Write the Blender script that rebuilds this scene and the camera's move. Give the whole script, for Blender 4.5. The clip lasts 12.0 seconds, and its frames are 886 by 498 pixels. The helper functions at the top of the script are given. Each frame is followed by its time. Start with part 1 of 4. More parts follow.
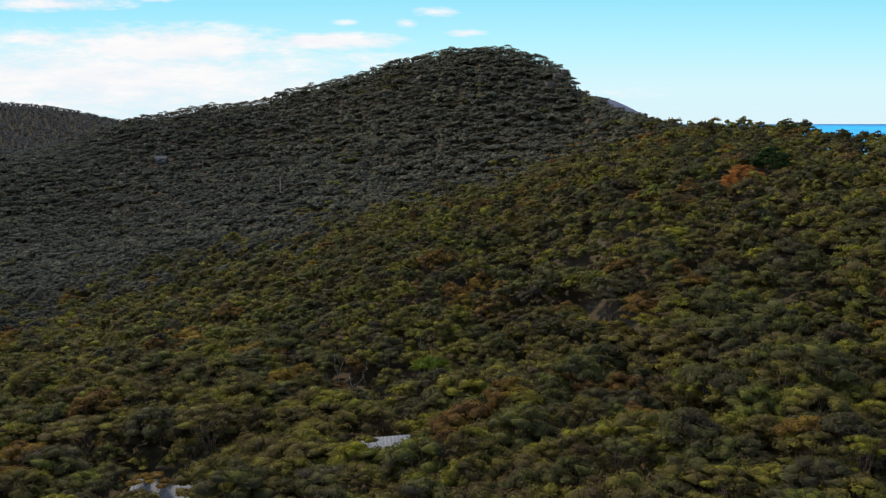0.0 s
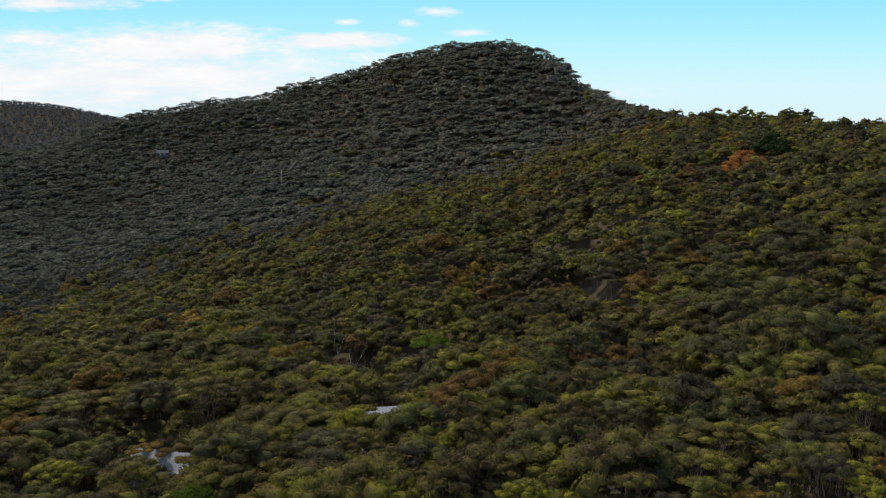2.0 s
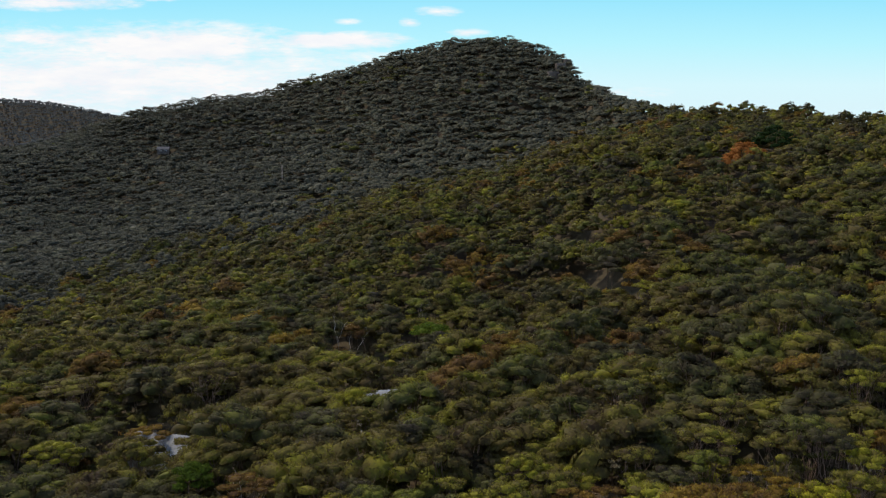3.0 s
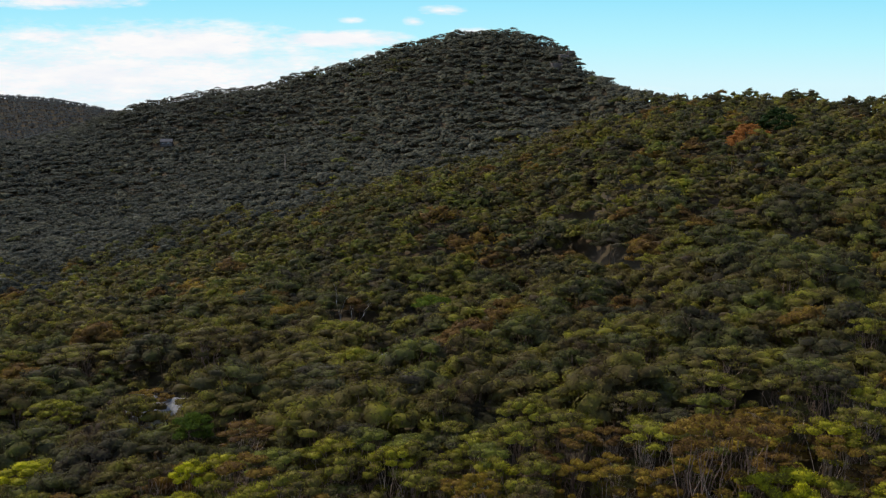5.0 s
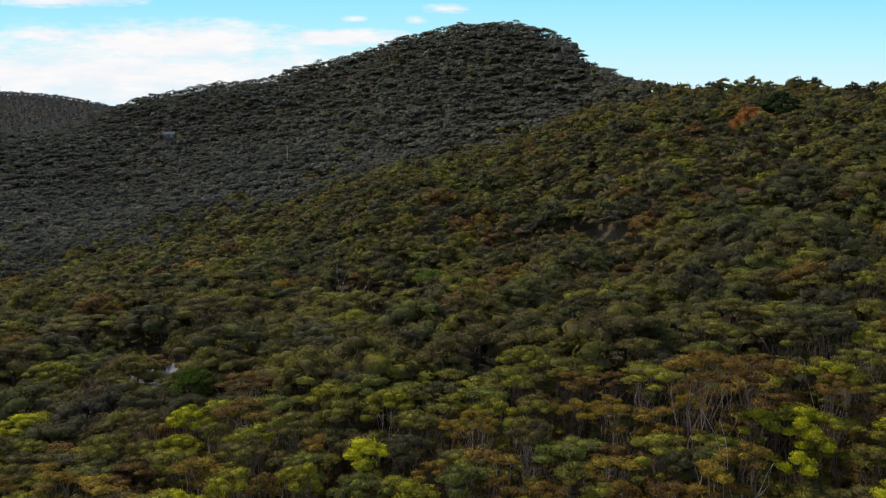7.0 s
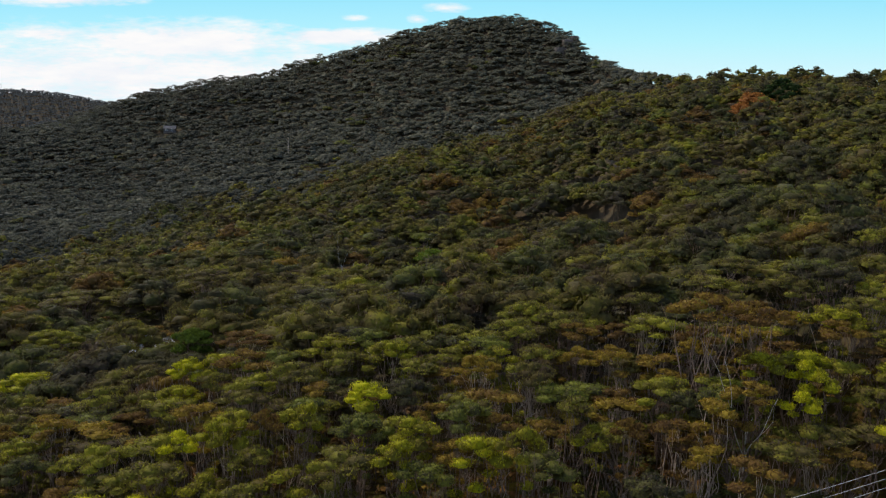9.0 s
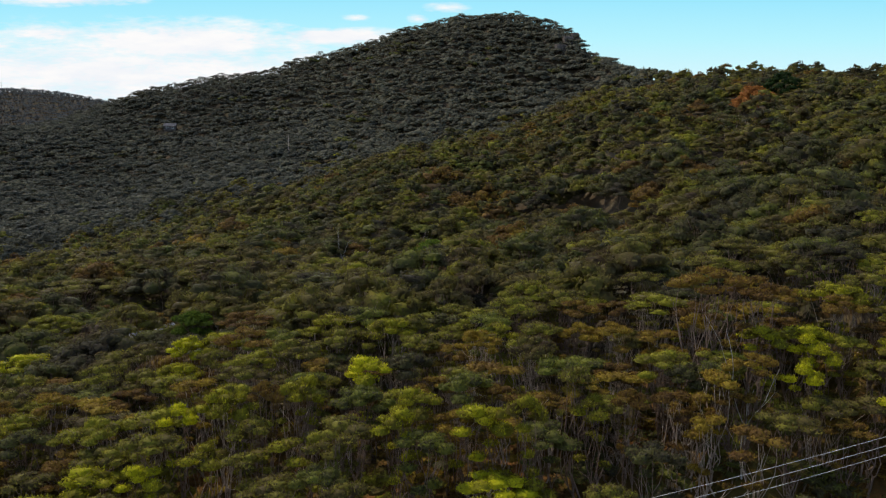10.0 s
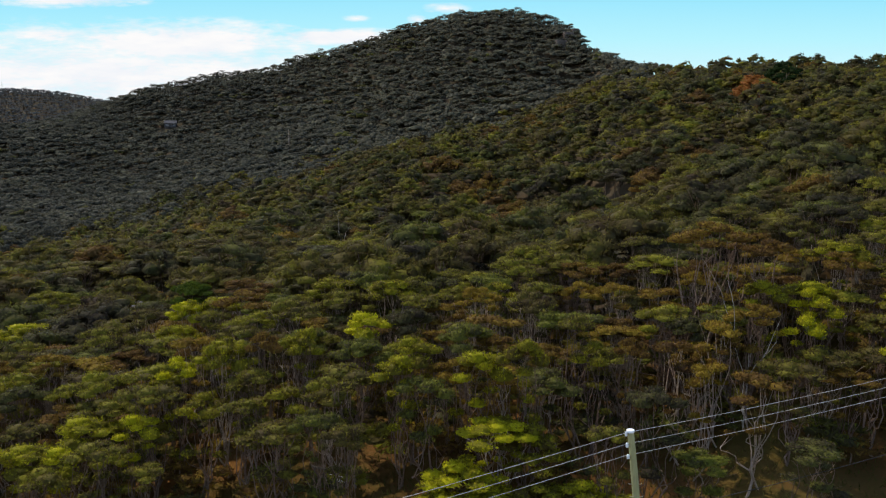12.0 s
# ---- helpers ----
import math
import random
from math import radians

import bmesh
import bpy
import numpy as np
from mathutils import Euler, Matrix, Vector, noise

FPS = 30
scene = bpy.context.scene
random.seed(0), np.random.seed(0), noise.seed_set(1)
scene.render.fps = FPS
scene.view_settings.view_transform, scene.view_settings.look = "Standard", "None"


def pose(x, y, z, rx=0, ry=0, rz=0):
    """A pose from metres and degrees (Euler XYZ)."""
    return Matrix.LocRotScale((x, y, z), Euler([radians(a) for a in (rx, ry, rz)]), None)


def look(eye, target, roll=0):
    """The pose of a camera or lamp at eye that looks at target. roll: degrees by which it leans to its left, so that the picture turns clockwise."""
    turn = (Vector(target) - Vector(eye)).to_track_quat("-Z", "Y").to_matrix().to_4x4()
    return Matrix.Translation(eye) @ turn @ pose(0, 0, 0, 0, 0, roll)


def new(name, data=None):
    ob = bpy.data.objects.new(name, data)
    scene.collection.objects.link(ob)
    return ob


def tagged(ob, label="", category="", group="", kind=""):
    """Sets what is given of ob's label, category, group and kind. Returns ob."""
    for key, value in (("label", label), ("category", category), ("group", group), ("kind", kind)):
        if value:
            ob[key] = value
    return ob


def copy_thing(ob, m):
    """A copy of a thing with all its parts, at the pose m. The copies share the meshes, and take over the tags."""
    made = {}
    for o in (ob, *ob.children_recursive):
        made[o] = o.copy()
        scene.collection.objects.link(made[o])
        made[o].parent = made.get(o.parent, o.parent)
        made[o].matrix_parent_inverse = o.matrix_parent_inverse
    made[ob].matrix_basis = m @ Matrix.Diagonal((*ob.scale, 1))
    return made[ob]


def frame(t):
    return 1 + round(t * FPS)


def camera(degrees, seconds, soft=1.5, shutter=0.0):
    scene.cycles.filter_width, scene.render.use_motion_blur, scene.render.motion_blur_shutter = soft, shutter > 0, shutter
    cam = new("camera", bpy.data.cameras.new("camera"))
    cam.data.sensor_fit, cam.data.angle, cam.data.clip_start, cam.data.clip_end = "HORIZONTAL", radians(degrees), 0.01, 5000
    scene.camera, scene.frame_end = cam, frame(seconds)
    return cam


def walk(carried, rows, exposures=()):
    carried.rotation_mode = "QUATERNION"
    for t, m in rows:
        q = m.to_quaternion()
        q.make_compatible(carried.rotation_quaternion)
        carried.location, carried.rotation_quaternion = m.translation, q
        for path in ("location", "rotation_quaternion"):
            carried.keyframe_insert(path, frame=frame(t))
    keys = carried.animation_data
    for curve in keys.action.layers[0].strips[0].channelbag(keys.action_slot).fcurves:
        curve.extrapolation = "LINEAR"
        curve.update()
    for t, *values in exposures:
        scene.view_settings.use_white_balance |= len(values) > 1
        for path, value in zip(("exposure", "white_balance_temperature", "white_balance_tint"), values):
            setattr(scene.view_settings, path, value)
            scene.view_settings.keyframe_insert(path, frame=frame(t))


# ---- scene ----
cam = camera(52.7, 12.0, soft=1.25)
EYE, TILT = 42.0, -8.79
# seconds, metres right, ahead and up from the first eye, degrees of yaw, pitch and roll
ROWS = [
    (0, -0.000, 0.000, -0.000, -0.000, 0.000, 0.000),
    (0.5, 0.076, -0.111, -0.697, 0.026, 0.016, 0.004),
    (1, 0.144, -0.234, -1.585, 0.056, 0.028, 0.003),
    (1.5, 0.215, -0.355, -2.626, 0.088, 0.031, -0.004),
    (2, 0.272, -0.451, -3.697, 0.114, 0.031, -0.018),
    (2.5, 0.330, -0.528, -4.758, 0.138, 0.029, -0.038),
    (3, 0.390, -0.589, -5.779, 0.174, 0.028, -0.060),
    (5, 0.506, -0.782, -10.234, 0.386, 0.011, -0.141),
    (5.5, 0.574, -0.847, -11.319, 0.441, 0.003, -0.155),
    (6, 0.662, -0.919, -12.352, 0.492, -0.007, -0.164),
    (6.5, 0.739, -0.985, -13.297, 0.534, -0.020, -0.170),
    (7, 0.801, -1.056, -14.231, 0.568, -0.033, -0.177),
    (9, 0.754, -1.253, -17.697, 0.628, -0.045, -0.194),
    (9.5, 0.738, -1.308, -18.506, 0.640, -0.047, -0.192),
    (10, 0.741, -1.351, -19.261, 0.645, -0.048, -0.183),
    (10.5, 0.741, -1.395, -20.006, 0.653, -0.040, -0.167),
    (11, 0.769, -1.443, -20.715, 0.659, -0.025, -0.147),
    (11.5, 0.792, -1.483, -21.386, 0.669, -0.005, -0.121),
    (12, 0.811, -1.504, -22.000, 0.679, 0.021, -0.092),
]
walk(cam, [(t, pose(x, y, EYE + z, 90 + TILT + pitch, roll, yaw)) for t, x, y, z, yaw, pitch, roll in ROWS],
     exposures=((0.0, 0.0), (12.0, 0.0)))

# ---- world and sun ----
SUN_ELEVATION, SUN_BEARING = 51.0, -38.0  # degrees up, degrees clockwise from straight ahead
world = bpy.data.worlds.new("sky")
scene.world = world
world.use_nodes = True
wn, wl = world.node_tree.nodes, world.node_tree.links
sky = wn.new("ShaderNodeTexSky")
sky.sky_type, sky.sun_disc = "NISHITA", False
sky.sun_elevation, sky.sun_rotation = radians(SUN_ELEVATION), radians(SUN_BEARING)
sky.altitude, sky.air_density, sky.dust_density, sky.ozone_density = 0.0, 1.0, 1.2, 0.75
wn["Background"].inputs["Strength"].default_value = 0.295
wl.new(sky.outputs["Color"], wn["Background"].inputs["Color"])
sun = new("sun", bpy.data.lights.new("sun", "SUN"))
sun.data.energy, sun.data.angle, sun.data.color = 4.1, radians(1.0), (1.0, 0.90, 0.72)
sb, se = radians(SUN_BEARING), radians(SUN_ELEVATION)
sun.matrix_world = look((math.sin(sb) * math.cos(se) * 300, math.cos(sb) * math.cos(se) * 300, math.sin(se) * 300), (0, 0, 0))

# ---- materials ----
def material(name):
    m = bpy.data.materials.new(name)
    m.use_nodes = True
    return m, m.node_tree.nodes, m.node_tree.links, m.node_tree.nodes["Principled BSDF"]


def ramp(nodes, stops):
    r = nodes.new("ShaderNodeValToRGB")
    while len(r.color_ramp.elements) < len(stops):
        r.color_ramp.elements.new(0.5)
    for e, (p, c) in zip(r.color_ramp.elements, stops):
        e.position, e.color = p, (*c, 1)
    return r


def noise_tex(nodes, links, vec, scale, detail=3.0, rough=0.55):
    n = nodes.new("ShaderNodeTexNoise")
    n.inputs["Scale"].default_value, n.inputs["Detail"].default_value, n.inputs["Roughness"].default_value = scale, detail, rough
    links.new(vec, n.inputs["Vector"])
    return n


def math_node(nodes, links, op, a, b, clamp=False):
    n = nodes.new("ShaderNodeMath")
    n.operation, n.use_clamp = op, clamp
    for i, v in enumerate((a, b)):
        if isinstance(v, (int, float)):
            n.inputs[i].default_value = v
        else:
            links.new(v, n.inputs[i])
    return n.outputs[0]


def leaf_material(name, dark, mid, tip, single=False, patch=0.14):
    """Leaves: the hue drifts from tree to tree and from leaf to leaf."""
    m, n, l, b = material(name)
    co = n.new("ShaderNodeTexCoord").outputs["Object"]
    geo = n.new("ShaderNodeNewGeometry")
    if single:
        tree = n.new("ShaderNodeObjectInfo").outputs["Random"]
        spots = noise_tex(n, l, co, 0.7).outputs["Fac"]
    else:
        tree = noise_tex(n, l, co, patch, 2.0, 0.7).outputs["Fac"]
        spots = noise_tex(n, l, co, 0.5).outputs["Fac"]
    v = math_node(n, l, "MULTIPLY", tree, 0.42) if single else math_node(n, l, "SUBTRACT", math_node(n, l, "MULTIPLY", tree, 1.35), 0.41)
    v = math_node(n, l, "ADD", v, math_node(n, l, "MULTIPLY", spots, 0.36))
    v = math_node(n, l, "ADD", v, math_node(n, l, "MULTIPLY", geo.outputs["Random Per Island"], 0.5 if single else 0.26))
    fleck = noise_tex(n, l, co, 9.0 if single else 2.6, 4.0, 0.7).outputs["Fac"]
    v = math_node(n, l, "ADD", v, math_node(n, l, "MULTIPLY", math_node(n, l, "SUBTRACT", fleck, 0.5), 0.55))
    r = ramp(n, ((0.25, dark), (0.6, mid), (0.95, tip)))
    l.new(v, r.inputs["Fac"])
    l.new(r.outputs["Color"], b.inputs["Base Color"])
    b.inputs["Roughness"].default_value = 0.6
    b.inputs["Specular IOR Level"].default_value = 0.025
    bp = n.new("ShaderNodeBump")
    bp.inputs["Strength"].default_value, bp.inputs["Distance"].default_value = 0.45, 0.07 if single else 0.25
    l.new(fleck, bp.inputs["Height"])
    l.new(bp.outputs[0], b.inputs["Normal"])
    t = n.new("ShaderNodeBsdfTranslucent")
    l.new(r.outputs["Color"], t.inputs["Color"])
    mix = n.new("ShaderNodeMixShader")
    mix.inputs["Fac"].default_value = 0.4
    l.new(b.outputs[0], mix.inputs[1])
    l.new(t.outputs[0], mix.inputs[2])
    l.new(mix.outputs[0], n["Material Output"].inputs["Surface"])
    return m


LEAVES = {  # dark, middle and young leaves of each kind of crown
    "lime": ((0.080, 0.060, 0.016), (0.172, 0.156, 0.013), (0.370, 0.350, 0.010)),
    "olive": ((0.046, 0.031, 0.019), (0.090, 0.073, 0.021), (0.195, 0.182, 0.018)),
    "green": ((0.036, 0.028, 0.020), (0.065, 0.060, 0.023), (0.128, 0.133, 0.020)),
    "bronze": ((0.056, 0.031, 0.016), (0.118, 0.068, 0.018), (0.215, 0.150, 0.018)),
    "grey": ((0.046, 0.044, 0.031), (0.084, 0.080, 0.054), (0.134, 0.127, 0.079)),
    # darkened copy of grey: shade put into the leaf colour
    "grey_shaded": ((0.032, 0.032, 0.024), (0.059, 0.058, 0.042), (0.094, 0.092, 0.062)),
    # leaf colour with distance haze mixed in, for the far western trees
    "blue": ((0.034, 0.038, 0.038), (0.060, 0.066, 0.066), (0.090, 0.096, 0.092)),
    "rust": ((0.130, 0.046, 0.012), (0.225, 0.085, 0.020), (0.320, 0.135, 0.035)),
    "deep": ((0.008, 0.016, 0.004), (0.014, 0.026, 0.006), (0.020, 0.036, 0.008)),
    "straw": ((0.20, 0.14, 0.07), (0.34, 0.25, 0.13), (0.48, 0.38, 0.22)),
    "fresh": ((0.034, 0.050, 0.008), (0.058, 0.084, 0.010), (0.095, 0.125, 0.013)),
}
LEAF_ONE = {k: leaf_material("leaf_" + k, *v, single=True) for k, v in LEAVES.items()}
GRASS = leaf_material("grass_blades", (0.05, 0.05, 0.012), (0.085, 0.085, 0.016), (0.16, 0.13, 0.04), patch=0.2)
LEAF_MANY = {k: leaf_material("canopy_" + k, *v) for k, v in LEAVES.items() if k in ("lime", "olive", "green", "bronze", "grey", "grey_shaded", "blue")}


def grained(name, a, b, scale, rough=0.8, stretch=(1, 1, 1), bump=0.3, metal=0.0, fine=8.0):
    m, n, l, bs = material(name)
    mp = n.new("ShaderNodeMapping")
    mp.inputs["Scale"].default_value = stretch
    l.new(n.new("ShaderNodeTexCoord").outputs["Object"], mp.inputs["Vector"])
    big = noise_tex(n, l, mp.outputs[0], scale, 4.0)
    small = noise_tex(n, l, mp.outputs[0], scale * fine, 5.0, 0.65)
    v = math_node(n, l, "ADD", math_node(n, l, "MULTIPLY", big.outputs["Fac"], 0.6), math_node(n, l, "MULTIPLY", small.outputs["Fac"], 0.4))
    r = ramp(n, ((0.33, a), (0.67, b)))
    l.new(v, r.inputs["Fac"])
    l.new(r.outputs["Color"], bs.inputs["Base Color"])
    bs.inputs["Roughness"].default_value, bs.inputs["Metallic"].default_value = rough, metal
    bs.inputs["Specular IOR Level"].default_value = 0.5 if rough < 0.5 else 0.12
    bp = n.new("ShaderNodeBump")
    bp.inputs["Strength"].default_value, bp.inputs["Distance"].default_value = bump, 0.05
    l.new(small.outputs["Fac"], bp.inputs["Height"])
    l.new(bp.outputs[0], bs.inputs["Normal"])
    return m


BARK = grained("bark", (0.070, 0.044, 0.031), (0.235, 0.160, 0.115), 1.5, 0.85, (1, 1, 0.35))
# dull twig brown for solid crown cores, darkened to stand for their shade
TWIG_SHADE = grained("twigs_and_shade", (0.030, 0.021, 0.014), (0.075, 0.050, 0.032), 2.0, 0.9)
BARK_PALE = grained("bark_pale", (0.14, 0.10, 0.07), (0.42, 0.32, 0.24), 1.2, 0.8, (1, 1, 0.35))
BARK_WHITE = grained("bark_bleached", (0.26, 0.22, 0.18), (0.50, 0.44, 0.37), 1.2, 0.8, (1, 1, 0.35))
POLE_WOOD = grained("pole_wood", (0.21, 0.20, 0.09), (0.40, 0.37, 0.18), 1.2, 0.8, (3, 3, 0.25))
WIRE = grained("wire_metal", (0.40, 0.36, 0.31), (0.52, 0.48, 0.42), 2.0, 0.7, bump=0.0)
DARK_CABLE = grained("cable_sheath", (0.02, 0.02, 0.02), (0.05, 0.045, 0.04), 2.0, 0.6, bump=0.0)
PORCELAIN = grained("porcelain", (0.70, 0.70, 0.68), (0.84, 0.83, 0.80), 3.0, 0.25, bump=0.0)
STEEL = grained("steel", (0.35, 0.36, 0.36), (0.55, 0.55, 0.54), 4.0, 0.4, bump=0.05, metal=0.8)
ROOF_PALE = grained("roof_sheet_pale", (0.11, 0.11, 0.108), (0.29, 0.285, 0.28), 0.5, 0.5, bump=0.05)
ROOF_DARK = grained("roof_sheet_dark", (0.025, 0.027, 0.034), (0.05, 0.053, 0.065), 0.8, 0.8, bump=0.05)
WALL_PALE = grained("painted_boards", (0.22, 0.20, 0.15), (0.36, 0.33, 0.26), 0.8, 0.8, bump=0.1)
WALL_DARK = grained("stained_boards", (0.05, 0.045, 0.045), (0.10, 0.09, 0.085), 0.8, 0.8, bump=0.1)
TIMBER = grained("weathered_timber", (0.06, 0.05, 0.04), (0.14, 0.115, 0.09), 1.5, 0.85, (1, 1, 1), 0.2)
CONCRETE = grained("pale_concrete", (0.25, 0.24, 0.23), (0.42, 0.41, 0.39), 1.0, 0.85)
ROCK = grained("sandstone", (0.045, 0.036, 0.030), (0.125, 0.098, 0.080), 0.35, 0.9, (1, 1, 2.5), 0.8)

GLASS, gn, gl, gb = material("window_glass")
gb.inputs["Base Color"].default_value = (0.02, 0.025, 0.03, 1)
gb.inputs["Roughness"].default_value = 0.08


def ground_material():
    m, n, l, b = material("forest_floor")
    co = n.new("ShaderNodeTexCoord").outputs["Object"]
    patches = noise_tex(n, l, co, 0.09, 4.0, 0.6)
    fine = noise_tex(n, l, co, 2.2, 6.0, 0.7)
    r = ramp(n, ((0.36, (0.150, 0.062, 0.016)), (0.47, (0.085, 0.046, 0.015)), (0.57, (0.072, 0.048, 0.013)), (0.72, (0.085, 0.068, 0.012))))
    v = math_node(n, l, "ADD", math_node(n, l, "MULTIPLY", patches.outputs["Fac"], 0.72), math_node(n, l, "MULTIPLY", fine.outputs["Fac"], 0.28))
    l.new(v, r.inputs["Fac"])
    # dull leaf litter inside the forest, rusty earth and grass on the open verge
    litter = ramp(n, ((0.36, (0.072, 0.048, 0.028)), (0.5, (0.048, 0.038, 0.025)), (0.66, (0.064, 0.056, 0.028))))
    l.new(v, litter.inputs["Fac"])
    # haze over the headland across the bay, put into the ground colour as grey-violet
    xyz = n.new("ShaderNodeSeparateXYZ")
    l.new(co, xyz.inputs[0])
    inside, floor_mix = math_node(n, l, "MULTIPLY", math_node(n, l, "SUBTRACT", xyz.outputs["Y"], 52.0), 0.06, clamp=True), n.new("ShaderNodeMixRGB")
    l.new(inside, floor_mix.inputs["Fac"])
    l.new(r.outputs["Color"], floor_mix.inputs["Color1"])
    l.new(litter.outputs["Color"], floor_mix.inputs["Color2"])
    # bare: weight of that haze tint, rising beyond 2000 m
    bare, haze_mix = math_node(n, l, "MULTIPLY", math_node(n, l, "SUBTRACT", xyz.outputs["Y"], 2000.0), 0.004, clamp=True), n.new("ShaderNodeMixRGB")
    haze_mix.inputs["Color2"].default_value = (0.085, 0.09, 0.125, 1)
    l.new(bare, haze_mix.inputs["Fac"])
    l.new(floor_mix.outputs["Color"], haze_mix.inputs["Color1"])
    l.new(haze_mix.outputs["Color"], b.inputs["Base Color"])
    b.inputs["Roughness"].default_value = 0.95
    b.inputs["Specular IOR Level"].default_value = 0.03
    bp = n.new("ShaderNodeBump")
    bp.inputs["Strength"].default_value, bp.inputs["Distance"].default_value = 0.6, 0.15
    l.new(fine.outputs["Fac"], bp.inputs["Height"])
    l.new(bp.outputs[0], b.inputs["Normal"])
    return m


def sea_material():
    m, n, l, b = material("sea_water")
    co = n.new("ShaderNodeTexCoord").outputs["Object"]
    big = noise_tex(n, l, co, 0.002, 3.0)
    r = ramp(n, ((0.35, (0.006, 0.24, 0.50)), (0.65, (0.010, 0.33, 0.62))))
    l.new(big.outputs["Fac"], r.inputs["Fac"])
    l.new(r.outputs["Color"], b.inputs["Base Color"])
    b.inputs["Roughness"].default_value = 0.6
    b.inputs["Specular IOR Level"].default_value = 0.1
    return m

# ---- the lie of the land ----
APEX = 60.0
ACROSS = [-0.52, -0.36, -0.24, -0.13, -0.04, 0.05, 0.14, 0.24, 0.36, 0.5]
ALONG = [0.05, 0.12, 0.175, 0.225, 0.29, 0.37, 0.47, 0.59, 0.72, 0.86]
FLANKS = [
    [0.5, 3.0, 4.7, 3.9, 2.9, 1.2, 0.8, 1.3, 1.7, 1.7],
    [-4.2, -1.1, -1.3, -2.3, 0.7, -2.8, 0.9, 1.5, 2.0, 2.2],
    [-9.4, -5.5, -2.8, 0.3, 1.4, 2.2, 0.2, 1.4, 1.9, 3.0],
    [-14.8, -7.7, -4.8, -0.8, 1.4, 3.0, 4.5, -0.2, 0.8, 4.3],
    [-21.2, -13.8, -7.4, -4.8, -5.3, 0.2, 4.2, 7.2, 2.1, 6.0],
    [-27.7, -20.9, -12.7, -7.3, -3.9, -4.9, -2.2, 8.6, 4.7, 7.4],
    [-32.7, -26.6, -15.2, -5.4, 4.6, 4.5, 8.0, 5.4, 7.0, 10.5],
    [-27.6, -27.1, -11.9, -6.2, 2.7, 9.9, 21.5, 13.4, 13.5, 14.6],
    [-7.6, -23.1, -7.2, 4.3, 7.6, 11.7, 20.7, 23.4, 20.8, 19.0],
    [9.4, 2.5, 7.4, 21.1, 35.8, 37.7, 25.2, 27.0, 24.0, 23.5],
]
RIDGE = [
    (-0.56, 760, -25.0), (-0.47, 735, -4.8), (-0.312, 675, 32.6), (-0.277, 652, 35.4), (-0.236, 633, 40.6), (-0.201, 622, 43.1),
    (-0.184, 617, 43.7), (-0.161, 610, 49.9), (-0.127, 599, 54.1), (-0.081, 585, 61.6), (-0.047, 575, 68.1), (-0.002, 562, 74.0),
    (0.042, 549, 75.8), (0.064, 540, 74.3), (0.092, 521, 68.4), (0.114, 507, 64.4), (0.133, 480, 50.5), (0.152, 450, 44.7),
    (0.178, 418, 38.7), (0.198, 393, 34.9), (0.224, 370, 33.3), (0.25, 358, 32.2), (0.275, 346, 31.8), (0.293, 338, 31.0),
    (0.325, 323, 31.6), (0.34, 313, 30.1), (0.358, 296, 28.9), (0.371, 284, 28.6), (0.4, 262, 29.9), (0.62, 150, 25.9),
]
ACROSS, ALONG, FLANKS, RIDGE = np.array(ACROSS), np.array(ALONG), np.array(FLANKS), np.array(RIDGE)
STATIONS = np.append(ALONG, (1.0, 1.12, 1.3))
SEA_LEVEL = -31.0


def spline_weights(k, x):
    """Weights of a smooth curve through knots k, for each x."""
    x = np.clip(x, k[0], k[-1])
    i = np.clip(np.searchsorted(k, x) - 1, 0, len(k) - 2)
    h = k[i + 1] - k[i]
    t = (x - k[i]) / h
    m, r = np.zeros((len(x), len(k))), np.arange(len(x))
    m[r, i] += 2 * t**3 - 3 * t**2 + 1
    m[r, i + 1] += -2 * t**3 + 3 * t**2
    for j, w in ((i, t**3 - 2 * t**2 + t), (i + 1, t**3 - t**2)):
        lo, hi = np.maximum(j - 1, 0), np.minimum(j + 1, len(k) - 1)
        d = k[hi] - k[lo]
        np.add.at(m, (r, hi), w * h / d)
        np.add.at(m, (r, lo), -w * h / d)
    return m


def smooth(a, b, x):
    t = np.clip((x - a) / (b - a), 0, 1)
    return t * t * (3 - 2 * t)


def wavy(x, y, size):
    """Gentle, irregular waves between about -1 and 1."""
    a, b = x / size, y / size
    return (np.sin(a * 1.7 + 1.3 * np.sin(b * 1.1)) + np.sin(b * 2.1 + 1.7 * np.sin(a * 0.9 + 2)) + np.sin((a + b) * 1.3 + 4)) / 3


